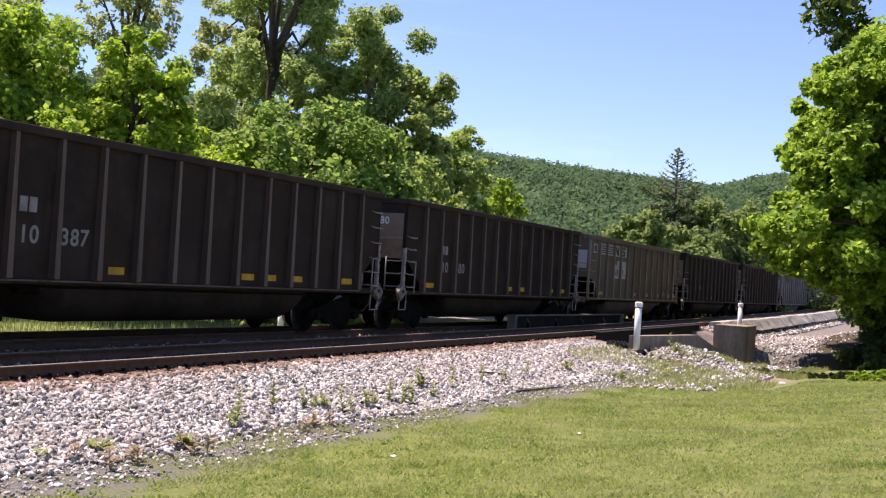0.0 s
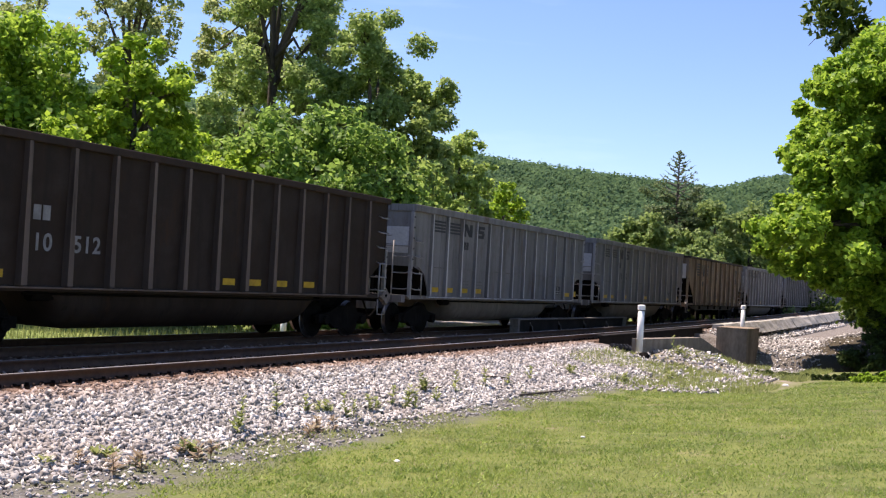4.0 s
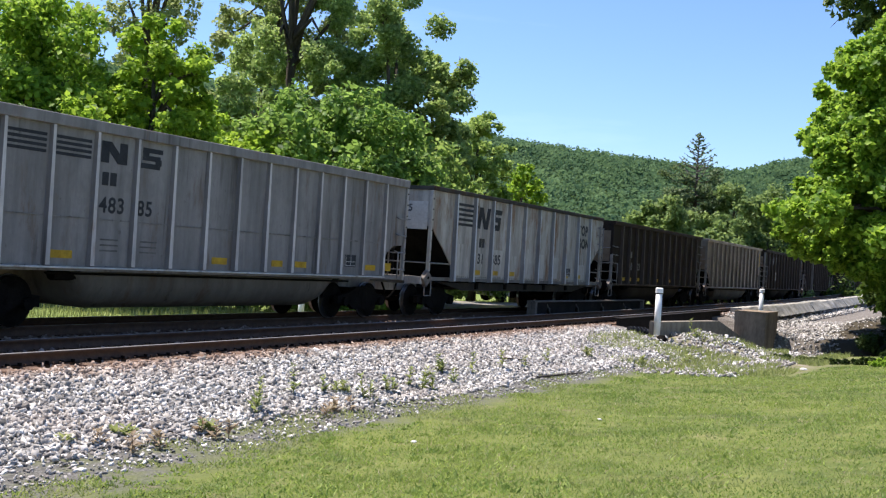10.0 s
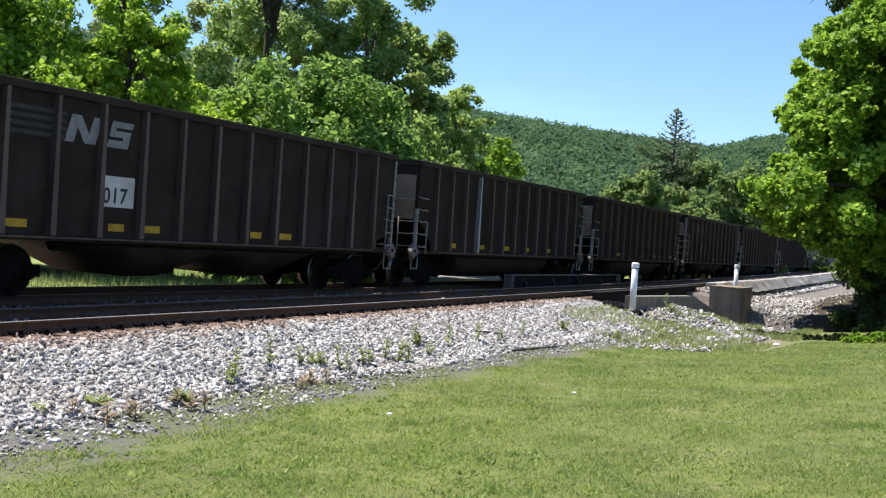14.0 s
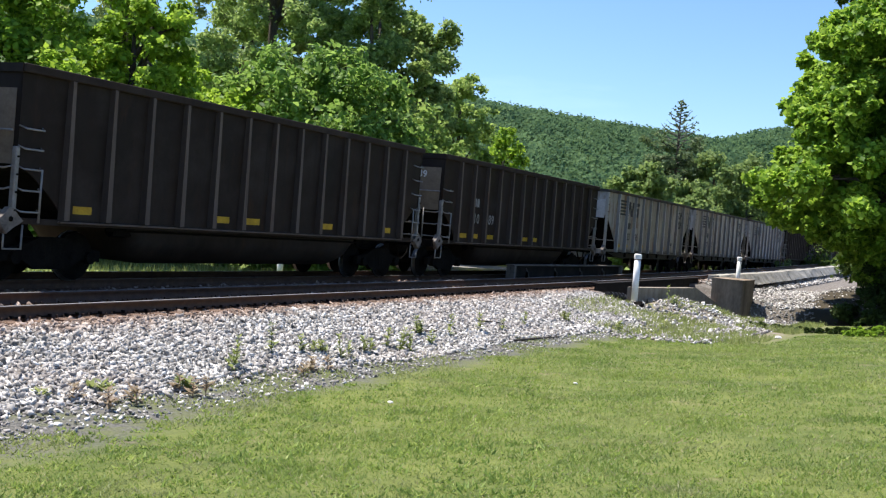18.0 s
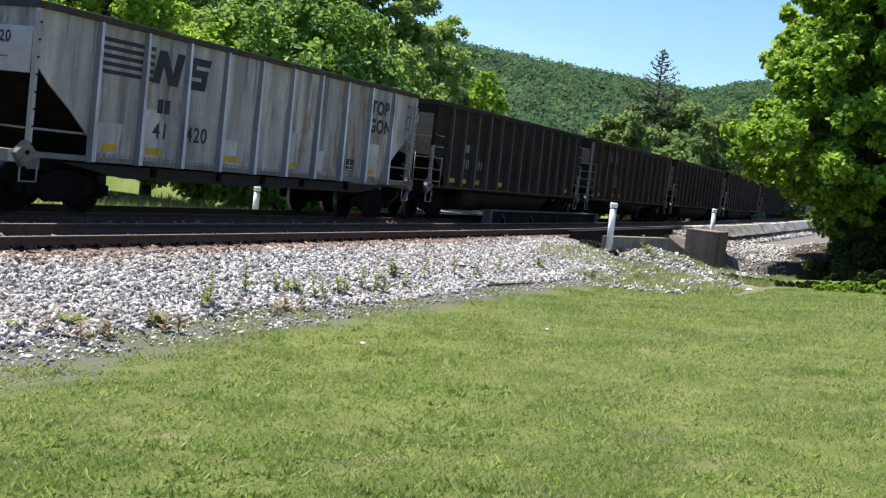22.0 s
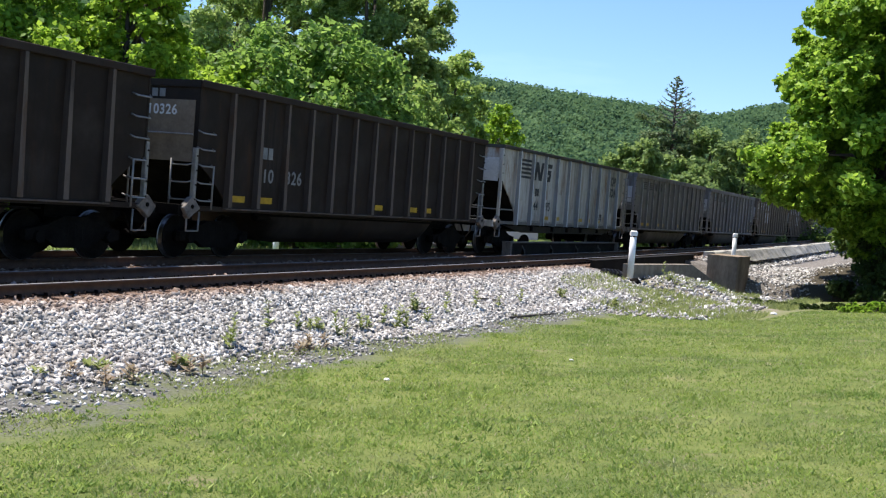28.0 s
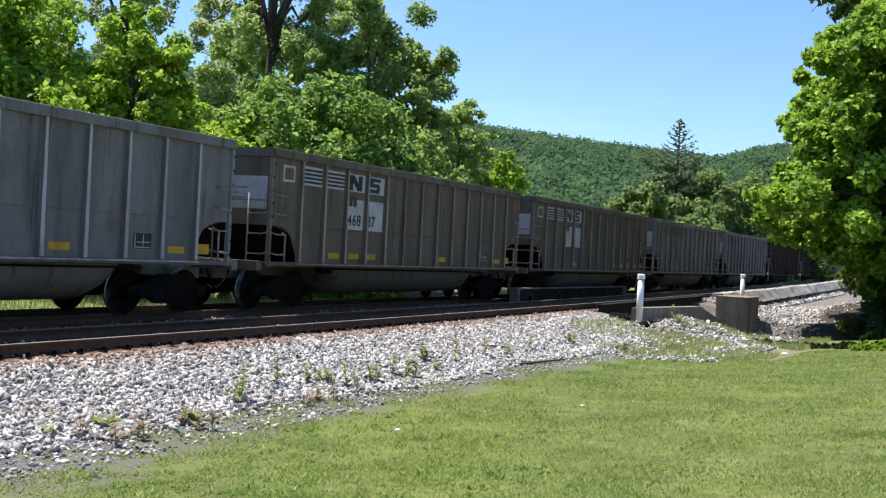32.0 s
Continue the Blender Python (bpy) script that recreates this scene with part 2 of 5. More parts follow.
def lawn_material(name, lift=1.0):
    """Mown grass: green blades, darker clover patches, straw and brighter growth."""
    n = Nodes(name)
    rnd = n.t.nodes.new("ShaderNodeNewGeometry").outputs["Random Per Island"]
    c = n.mix(rnd, (0.15 * lift, 0.225 * lift, 0.045), (0.275 * lift, 0.355 * lift, 0.09))
    c = n.mix(n.ramp(n.noise(0.55, 5, (1, 1, 1), n.pos), 0.5, 0.6, 0, 0.6), c, (0.13 * lift, 0.22 * lift, 0.035))
    c = n.mix(n.ramp(n.noise(1.1, 6, (1, 1, 1), n.pos, 0.7), 0.52, 0.64, 0, 0.7), c, (0.33, 0.315, 0.16))
    c = n.mix(n.ramp(n.noise(0.22, 4, (1, 1, 1), n.pos), 0.45, 0.62, 0, 0.6), c, (0.34 * lift, 0.40 * lift, 0.095))
    c = n.mix(n.ramp(n.noise(2.8, 4, (1, 1, 1), n.pos, 0.7), 0.6, 0.68, 0, 0.8), c, (0.085 * lift, 0.15 * lift, 0.03))
    c = n.mix(n.ramp(rnd, 0.95, 0.96), c, (0.42, 0.38, 0.22))
    n.done(c, 0.55, 0.0, 0.3)
    tr = n.add("ShaderNodeBsdfTranslucent")
    n.link(c, tr.inputs["Color"])
    ms = n.add("ShaderNodeMixShader")
    ms.inputs[0].default_value = 0.5
    n.link(n.b.outputs[0], ms.inputs[1])
    n.link(tr.outputs[0], ms.inputs[2])
    n.link(ms.outputs[0], n.t.nodes["Material Output"].inputs["Surface"])
    return n.m


BLADE = lawn_material("lawn_blades")
LAWNWEED = leaf_material("dark_lawn_weeds", (0.09, 0.16, 0.03), (0.18, 0.275, 0.05), (0.36, 0.44, 0.12), 0.45)
BROADLEAF = leaf_material("broad_lawn_weeds", (0.12, 0.20, 0.03), (0.24, 0.34, 0.06), (0.40, 0.47, 0.13), 0.45)


def ballast_stone_material():
    n = Nodes("crushed_stone")
    rnd = n.t.nodes.new("ShaderNodeNewGeometry").outputs["Random Per Island"]
    c = n.mix(n.ramp(rnd, 0.1, 0.9), (0.155, 0.147, 0.137), (0.58, 0.555, 0.52))
    c = n.mix(n.ramp(rnd, 0.8, 1.0), c, (0.80, 0.77, 0.73))
    c = n.mix(n.ramp(n.noise(0.5, 3, (1, 1, 1), n.pos), 0.45, 0.65, 0, 0.4), c, n.mix(0.5, c, (0.42, 0.33, 0.28)))
    sx = n.add("ShaderNodeSeparateXYZ")
    n.link(n.pos, sx.inputs[0])
    wob = n.math("ADD", sx.outputs[0], n.ramp(n.noise(1.6, 3, (1, 1, 1), n.pos), 0.3, 0.7, -0.3, 0.3))
    c = n.mix(n.ramp(wob, -11.5, -11.0, 0.75, 0.0), c, n.mix(rnd, (0.12, 0.07, 0.045), (0.36, 0.235, 0.165)))
    c = n.mix(0.4, c, n.mix(n.noise(30, 3, (1, 1, 1), n.pos), (0.5, 0.5, 0.5), (1, 1, 1)), "MULTIPLY")
    return n.done(c, 0.9)


BALLAST = ballast_stone_material()


def ground_material():
    """Stone bed by the tracks, a cinder strip, and lawn; the borders wander."""
    n = Nodes("ground_cover")
    sx = n.add("ShaderNodeSeparateXYZ")
    n.link(n.pos, sx.inputs[0])
    x, y = sx.outputs[0], sx.outputs[1]
    wob = n.ramp(n.noise(0.55, 5, (1, 1, 1), n.pos), 0.25, 0.75, -0.3, 0.3)
    xe = n.math("ADD", x, wob)
    v = n.add("ShaderNodeTexVoronoi", Scale=16.0)
    n.link(n.pos, v.inputs["Vector"])
    stone = n.mix(v.outputs["Color"], (0.2, 0.185, 0.18), (0.55, 0.52, 0.5))
    stone = n.mix(n.ramp(v.outputs["Distance"], 0.0, 0.6, 1.0, 0.25), (0.05, 0.045, 0.04), stone)
    n1, n2, n3 = n.noise(0.28, 5, (1, 1, 1), n.pos), n.noise(2.3, 6, (1, 1, 1), n.pos), n.noise(26, 4, (1, 1, 1), n.pos)
    grass = n.mix(n.ramp(n2, 0.3, 0.7), (0.075, 0.108, 0.026), (0.17, 0.195, 0.06))
    grass = n.mix(n.ramp(n.noise(1.3, 5, (1, 1, 1), n.pos), 0.6, 0.7, 0, 0.7), grass, (0.24, 0.20, 0.13))
    grass = n.mix(n.ramp(n1, 0.42, 0.7, 0, 0.6), grass, (0.21, 0.235, 0.065))
    grass = n.mix(0.65, grass, n.mix(n.noise(55, 5, (1, 1, 1), n.pos), (0.15, 0.16, 0.12), (1.3, 1.25, 1.1)), "MULTIPLY")
    cinder = n.mix(n.ramp(n3, 0.35, 0.65), (0.06, 0.058, 0.052), (0.165, 0.158, 0.142))
    cinder = n.mix(n.ramp(n2, 0.44, 0.60, 0, 0.65), cinder, n.mix(n3, (0.07, 0.085, 0.03), (0.15, 0.16, 0.06)))
    soil = n.mix(n2, (0.10, 0.08, 0.055), (0.2, 0.165, 0.12))
    near = n.mix(n.ramp(n.math("ADD", xe, n.ramp(y, 5.0, 12.0, -0.5, 0.0)), -8.0, -7.3), cinder, grass)
    stone = n.mix(n.ramp(xe, -11.5, -11.0, 0.7, 0.0), stone, n.mix(n3, (0.10, 0.06, 0.04), (0.32, 0.21, 0.15)))
    near = n.mix(n.ramp(n.math("SUBTRACT", xe, n.ramp(y, 11.0, 16.0, 0.0, 0.35)), -9.25, -8.95), stone, near)
    weedy = n.math("MULTIPLY", n.ramp(n.math("ADD", y, n.math("MULTIPLY", wob, 6.0)), 27.5, 29.5), n.math("MULTIPLY", n.ramp(x, -11.0, -10.2), n.ramp(x, -5.4, -4.2, 1, 0)))
    rough = n.mix(n.ramp(n2, 0.42, 0.58), n.mix(n3, (0.13, 0.10, 0.07), (0.34, 0.29, 0.24)), n.mix(n3, (0.08, 0.10, 0.03), (0.2, 0.2, 0.08)))
    near = n.mix(weedy, near, rough)
    far = n.mix(n.ramp(n1, 0.35, 0.65), (0.12, 0.17, 0.04), (0.22, 0.26, 0.08))
    allc = n.mix(n.ramp(x, -20.2, -19.2), far, near)
    # Right of x -8.5 past the creek, tree shade goes into the ground colour.
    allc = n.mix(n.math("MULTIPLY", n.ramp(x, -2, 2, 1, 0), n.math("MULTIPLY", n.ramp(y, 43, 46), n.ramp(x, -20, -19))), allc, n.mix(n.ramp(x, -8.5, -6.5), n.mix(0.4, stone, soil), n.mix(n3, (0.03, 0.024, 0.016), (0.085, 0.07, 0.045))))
    n.bump(n.mix(0.5, n3, v.outputs["Distance"]), 0.6, 0.04)
    return n.done(allc, 0.95, 0.0, 0.15)


GROUND = ground_material()


# ---- building helpers ----
def box(bm, x0, x1, y0, y1, z0, z1):
    vs = [bm.verts.new((x, y, z)) for x in (x0, x1) for y in (y0, y1) for z in (z0, z1)]
    for f in ((0, 1, 3, 2), (4, 6, 7, 5), (0, 4, 5, 1), (2, 3, 7, 6), (0, 2, 6, 4), (1, 5, 7, 3)):
        bm.faces.new([vs[i] for i in f])


def prism(bm, outline, x0, x1):
    """A plate: an outline of (y, z), from x0 to x1."""
    a = [bm.verts.new((x0, y, z)) for y, z in outline]
    b = [bm.verts.new((x1, y, z)) for y, z in outline]
    bm.faces.new(a)
    bm.faces.new(b[::-1])
    for i in range(len(a)):
        j = (i + 1) % len(a)
        bm.faces.new((a[j], a[i], b[i], b[j]))


def tube(bm, points, radii, sides=6):
    """A round bar through points; radii: one for all, or one for each."""
    if not isinstance(radii, (list, tuple)):
        radii = [radii] * len(points)
    pts = [Vector(p) for p in points]
    rings = []
    for i, p in enumerate(pts):
        d = (pts[min(i + 1, len(pts) - 1)] - pts[max(i - 1, 0)]).normalized()
        u = d.orthogonal().normalized()
        w = d.cross(u)
        rings.append([bm.verts.new(p + radii[i] * (math.cos(6.2832 * k / sides) * u + math.sin(6.2832 * k / sides) * w)) for k in range(sides)])
    for r, q in zip(rings, rings[1:]):
        for k in range(sides):
            bm.faces.new((r[k], r[(k + 1) % sides], q[(k + 1) % sides], q[k]))
    bm.faces.new(rings[0][::-1])
    bm.faces.new(rings[-1])


def mesh_of(bm, name, material, smooth=False):
    bmesh.ops.recalc_face_normals(bm, faces=bm.faces)
    me = bpy.data.meshes.new(name)
    bm.to_mesh(me)
    bm.free()
    me.materials.append(material)
    if smooth:
        for p in me.polygons:
            p.use_smooth = True
    return me


def part(name, bm, material, parent, label="", smooth=False):
    ob = new(name, bm if isinstance(bm, bpy.types.Mesh) else mesh_of(bm, name, material, smooth))
    ob.parent = parent
    return tagged(ob, label)


def thing(name, label, category, group="", kind=""):
    return tagged(new(name), label, category, group, kind)


def from_arrays(name, verts, faces, material, smooth=False):
    """A mesh from numpy arrays of points and of faces with equal corner counts."""
    me = bpy.data.meshes.new(name)
    n, k = faces.shape
    me.vertices.add(len(verts))
    me.vertices.foreach_set("co", np.ascontiguousarray(verts, np.float32).ravel())
    me.loops.add(n * k)
    me.loops.foreach_set("vertex_index", np.ascontiguousarray(faces, np.int32).ravel())
    me.polygons.add(n)
    me.polygons.foreach_set("loop_start", np.arange(0, n * k, k, dtype=np.int32))
    me.update(calc_edges=True)
    me.validate()
    me.materials.append(material)
    if smooth:
        me.polygons.foreach_set("use_smooth", np.ones(n, bool))
    return me


def leaf_cloud(rng, centers, radii, count, size, squash=0.85, droop=0.12, stretch=1.05, skin=0.0):
    """Leaves in sprays: flat drooping boughs that point away from the stem, their leaves facing up and out."""
    centers, radii = np.array(centers, float), np.array(radii, float)
    w = radii ** 2 / (radii ** 2).sum()
    pick = rng.choice(len(centers), count, p=w)
    d = rng.standard_normal((count, 3))
    d /= np.linalg.norm(d, axis=1)[:, None]
    d *= (rng.uniform(size=count) ** (0.42 * (1 - skin)) * (1 + 0.14 * rng.standard_normal(count)))[:, None]
    out = centers[pick] * np.array([1, 1, 0]) + rng.standard_normal((len(centers), 3))[pick] * 0.5 * np.array([1, 1, 0])
    out /= np.linalg.norm(out, axis=1)[:, None] + 1e-6
    across = np.stack([-out[:, 1], out[:, 0], np.zeros(count)], 1)
    r = radii[pick][:, None]
    p = centers[pick] + r * (out * d[:, :1] * stretch + across * d[:, 1:2] * 0.95)
    p[:, 2] += (radii[pick] * (d[:, 2] * squash - droop * np.clip(d[:, 0], -0.2, 1.2) ** 2))
    nrm = out * 0.3 + d * (0.35 + skin) + np.array([0, 0, 0.55]) * (1 - skin) + rng.standard_normal((count, 3)) * 0.62
    nrm /= np.linalg.norm(nrm, axis=1)[:, None]
    u = np.cross(nrm, rng.standard_normal((count, 3)))
    u /= np.linalg.norm(u, axis=1)[:, None] + 1e-9
    v = np.cross(nrm, u)
    s = (size * rng.uniform(0.55, 1.35, count))[:, None]
    a, b = p - u * s * 0.5, p + u * s * 0.5
    c, e = p + v * s * 0.36 + nrm * s * 0.12, p - v * s * 0.36 + nrm * s * 0.12
    verts = np.stack([a, c, b, e], 1).reshape(-1, 3)
    i = np.arange(count)[:, None] * 4
    faces = np.concatenate([i + np.array([[0, 2, 1]]), i + np.array([[0, 3, 2]])], 0)
    return verts, faces


# ---- ground ----
def rise(y):
    """The near track climbs a little as it leaves."""
    y = max(0.0, y)
    return 7.5e-5 * y * y if y < 110 else 7.5e-5 * 110 * 110 + 0.0165 * (y - 110)


CREEK = ((-60, 41.5), (-14, 41.8), (-10.0, 46.3), (-8.5, 46.4), (-6.5, 46.0), (-2, 45.8), (8, 47), (40, 55))


def creek_distance(x, y):
    best = 1e9
    for (ax, ay), (bx, by) in zip(CREEK, CREEK[1:]):
        dx, dy = bx - ax, by - ay
        t = max(0.0, min(1.0, ((x - ax) * dx + (y - ay) * dy) / (dx * dx + dy * dy)))
        best = min(best, math.hypot(x - ax - t * dx, y - ay - t * dy))
    return best


def smooth(a, b, v):
    t = max(0.0, min(1.0, (v - a) / (b - a)))
    return t * t * (3 - 2 * t)


PROFILE = ((-4000, 6.0), (-400, 1.0), (-60, -0.4), (-30, -0.8), (-20.5, -0.85), (-18.3, -0.24), (-11.35, -0.23), (-10.9, -0.30),
           (-9.0, -0.70), (-8.0, -0.72), (-5.0, -0.52), (-2.0, -0.16), (0.0, 0.03), (4.0, 0.15), (60, 0.3), (4000, 3.0))


def ground_height(x, y):
    z = PROFILE[-1][1]
    for (ax, az), (bx, bz) in zip(PROFILE, PROFILE[1:]):
        if ax <= x <= bx:
            z = az + (bz - az) * (x - ax) / (bx - ax)
            break
    if -24 < x < -4:
        z += rise(min(y, 160)) * smooth(-18, -14.2, x) * smooth(-4, -9, x)
    z -= 0.35 * smooth(18, 40, y) * smooth(-9.2, -7.5, x) * smooth(6, -2, x)
    z += 0.025 * noise.noise((x * 0.8, y * 0.8, 0)) if x > -9 else 0.0
    z += 1.1 * smooth(48, 57, y) * smooth(-10.2, -6.0, x) * smooth(12, 2, x)
    z -= 0.38 * smooth(50, 52.5, y) * smooth(-11.1, -10.7, x) * smooth(-3, -8, x)
    z += 0.06 * smooth(34.5, 36.5, y) * smooth(44.5, 42.5, y) * smooth(-8.2, -9.3, x) * smooth(-10.1, -9.9, x)
    d = creek_distance(x, y)
    if y > 34:
        deep = smooth(4.4, 1.2, d) if x > -9.9 else smooth(6.6, 6.3, abs(y - 41.8))
        z = z * (1 - deep) - 2.9 * deep
    return z


def build_ground():
    xs = sorted({*np.arange(-24, 8.01, 0.25).round(2), *np.arange(-60, -24, 4.0), *np.arange(8, 60, 4.0), -4000, -1500, -600, -250, -120, -80, 90, 150, 400, 1500, 4000})
    ys = sorted({*np.arange(-6, 70.01, 0.4).round(2), *np.arange(70, 180, 4.0), *np.arange(-60, -6, 6.0), -4000, -1000, -250, -120, 220, 300, 450, 800, 1500, 4000})
    verts = np.array([(x, y, ground_height(x, y)) for y in ys for x in xs])
    w = len(xs)
    faces = np.array([(j * w + i, j * w + i + 1, (j + 1) * w + i + 1, (j + 1) * w + i) for j in range(len(ys) - 1) for i in range(w - 1)])
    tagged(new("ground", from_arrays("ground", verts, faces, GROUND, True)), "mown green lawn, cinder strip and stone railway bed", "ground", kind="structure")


build_ground()

# ---- hills ----
RIDGE = ((-60, 9.0), (-5, 7.4), (4, 6.6), (8, 6.35), (10.3, 6.05), (12.5, 5.45), (14.7, 5.72), (20.5, 6.2), (24.4, 6.55), (30, 7.3), (39.7, 8.4), (50, 9.2), (75, 10), (140, 8))


def ridge(az):
    for (a, e), (b, g) in zip(RIDGE, RIDGE[1:]):
        if a <= az <= b:
            return e + (g - e) * (az - a) / (b - a)
    return RIDGE[0][1]


def hill_point(az, r):
    """Height of the wooded slope at a bearing and distance; the crest lies about 640 m off."""
    crest = EYE[2] + 640 * math.tan(radians(ridge(az) - 0.75))
    k = smooth(230, 640, r)
    if r > 640:
        return crest - (r - 640) * 0.16
    return crest * k ** 1.15 - 2.0 * (1 - k)


def build_hill():
    azs, rs = np.arange(-60, 141, 2.0), np.arange(220, 860, 20.0)
    verts = np.array([(-r * math.sin(radians(a)), r * math.cos(radians(a)), hill_point(a, r)) for r in rs for a in azs])
    w = len(azs)
    faces = np.array([(j * w + i, j * w + i + 1, (j + 1) * w + i + 1, (j + 1) * w + i) for j in range(len(rs) - 1) for i in range(w - 1)])[:, ::-1]
    hill = tagged(new("hill", from_arrays("hill", verts, faces, LEAF_DARK, True)), "long wooded ridge behind the railway", "hill", kind="structure")
    rng = np.random.default_rng(5)
    centers, radii = [], []
    while len(centers) < 7500:
        az, r = rng.uniform(-2, 48), 260 + 390 * rng.uniform() ** 0.8
        if az > 27 and rng.uniform() < 0.75:
            continue
        s = rng.uniform(2.2, 5.0) * (0.75 + r / 1700)
        centers.append((-r * math.sin(radians(az)), r * math.cos(radians(az)), hill_point(az, r) + s * 0.3))
        radii.append(s)
    verts, faces = leaf_cloud(rng, centers, radii, 260000, 1.7, 0.9, 0.0, 1.0, 0.7)
    woods = new("woods", from_arrays("woods", verts, faces, WOODS))
    tagged(woods, "dense green spring woods covering the ridge", "woods", kind="stuff")


def woods_material():
    """Far crowns: tones change from tree to tree and from bough to bough."""
    n = Nodes("far_woods")
    rnd = n.t.nodes.new("ShaderNodeNewGeometry").outputs["Random Per Island"]
    big, crown = n.noise(0.02, 4, (1, 1, 1), n.pos), n.noise(0.11, 3, (1, 1, 1), n.pos)
    # Leaf tones lean to blue: distance haze is mixed into their colour.
    c = n.mix(rnd, (0.074, 0.152, 0.078), (0.145, 0.24, 0.112))
    c = n.mix(n.ramp(crown, 0.35, 0.65), n.mix(0.5, c, (0.04, 0.088, 0.06)), n.mix(0.5, c, (0.22, 0.325, 0.135)))
    c = n.mix(n.ramp(big, 0.42, 0.62, 0, 0.4), c, (0.07, 0.125, 0.06))
    n.done(c, 0.9, 0.0, 0.1)
    tr = n.add("ShaderNodeBsdfTranslucent")
    n.link(c, tr.inputs["Color"])
    ms = n.add("ShaderNodeMixShader")
    ms.inputs[0].default_value = 0.4
    n.link(n.b.outputs[0], ms.inputs[1])
    n.link(tr.outputs[0], ms.inputs[2])
    n.link(ms.outputs[0], n.t.nodes["Material Output"].inputs["Surface"])
    return n.m


WOODS = woods_material()
build_hill()


# ---- tracks ----
RAIL_SECTION = ((-0.036, 0.0), (0.036, 0.0), (0.036, -0.03), (0.009, -0.05), (0.009, -0.145), (0.07, -0.165), (0.07, -0.18), (-0.07, -0.18), (-0.07, -0.165), (-0.009, -0.145), (-0.009, -0.05), (-0.036, -0.03))


def rail_mesh(x, climb, name):
    ys = [-80, -40, *range(-10, 181, 5), 200, 240, 300, 400, 600]
    k = len(RAIL_SECTION)
    verts = np.array([(x + a, y, b + (rise(y) if climb else 0.0)) for y in ys for a, b in RAIL_SECTION])
    faces = np.array([(j * k + i, j * k + (i + 1) % k, (j + 1) * k + (i + 1) % k, (j + 1) * k + i) for j in range(len(ys) - 1) for i in range(k)])
    me = from_arrays(name, verts, faces, RAIL)
    me.materials.append(RAILTOP)
    for p in me.polygons:
        if p.index % k == 0:
            p.material_index = 1
    return me


NEAR_RAILS, FAR_RAILS = (-12.05, -13.53), (-15.52, -16.98)
near_track = thing("track", "railway track with rusty rails on wooden ties in pale ballast", "track", "railway tracks", "structure")
far_track = thing("track", "railway track that carries the coal train", "track", "railway tracks", "structure")
for x in NEAR_RAILS:
    part("rail", rail_mesh(x, True, "rail"), RAIL, near_track)
for x in FAR_RAILS:
    part("rail", rail_mesh(x, False, "rail"), RAIL, far_track)


# ---- bridge over the creek ----
TANCONC = plain("tan_stained_concrete", (0.13, 0.105, 0.08), (0.28, 0.24, 0.195), 1.6, 0.9, 0.0, 0.4, source="pos")


def build_bridge():
    b = thing("girder", "low riveted plate girder with pale stiffeners between the tracks", "girder", kind="structure")
    bm = bmesh.new()
    box(bm, -14.42, -14.39, 34.9, 47.6, -0.9, 0.42)
    part("web", bm, GIRDER, b)
    bm = bmesh.new()
    box(bm, -14.56, -14.25, 34.85, 47.65, 0.42, 0.46)
    part("top_flange", bm, GIRDERPALE, b)
    for y in (34.9, 47.45):
        bm = bmesh.new()
        box(bm, -14.56, -14.25, y, y + 0.16, -0.9, 0.415)
        part("end_post", bm, GIRDERPALE, b)
    for y in (36.3, 39.2, 42.1, 45.0):
        bm = bmesh.new()
        prism(bm, ((y, -0.5), (y + 0.03, -0.5), (y + 0.03, 0.2), (y, 0.2)), -14.386, -14.27)
        vs = [(-14.386, y, 0.34), (-14.10, y, -0.35), (-14.386, y, -0.35)]
        a = [bm.verts.new(v) for v in vs]
        c = [bm.verts.new((v[0], v[1] + 0.05, v[2])) for v in vs]
        bm.faces.new(a)
        bm.faces.new(c[::-1])
        for i in range(3):
            bm.faces.new((a[i], c[i], c[(i + 1) % 3], a[(i + 1) % 3]))
        part("stiffener", bm, GIRDERPALE, b)
    d = thing("bridge_span", "dark steel deck girder span under the near track", "bridge", kind="structure")
    bm = bmesh.new()
    prism(bm, ((35.2, -1.4), (50.0, -1.4), (50.0, -0.02 + rise(50.0)), (35.2, -0.02 + rise(35.2))), -11.45, -11.40)
    part("web", bm, GIRDER, d)
    bm = bmesh.new()
    for y in (35.2,):
        vs = [(x, yy, z + rise(yy)) for yy in (35.2, 50.0) for x in (-11.6, -11.3) for z in (-0.015, 0.02)]
        v = [bm.verts.new(p) for p in vs]
        for f in ((0, 1, 3, 2), (4, 6, 7, 5), (0, 4, 5, 1), (2, 3, 7, 6), (0, 2, 6, 4), (1, 5, 7, 3)):
            bm.faces.new([v[i] for i in f])
    part("top_flange", bm, GIRDER, d)
    bm = bmesh.new()
    box(bm, -18.0, -17.95, 35.2, 48.4, -1.35, -0.22)
    part("web", bm, GIRDER, d)
    bm = bmesh.new()
    box(bm, -17.9, -11.5, 35.2, 48.4, -0.62, -0.45)
    part("deck", bm, GIRDER, d)
    w = thing("wing_wall", "pale concrete wing wall with a sloping end beside the bridge", "wall", kind="structure")
    bm = bmesh.new()
    prism(bm, ((35.3, -3.0), (50.5, -3.0), (50.5, -1.25), (43.7, -0.04), (35.3, 0.10)), -10.35, -10.0)
    part("wall_body", bm, TANCONC, w)
    a = thing("abutment", "stained concrete bridge abutment block", "abutment", kind="structure")
    bm = bmesh.new()
    box(bm, -10.25, -8.95, 47.6, 50.3, -3.2, 0.27)
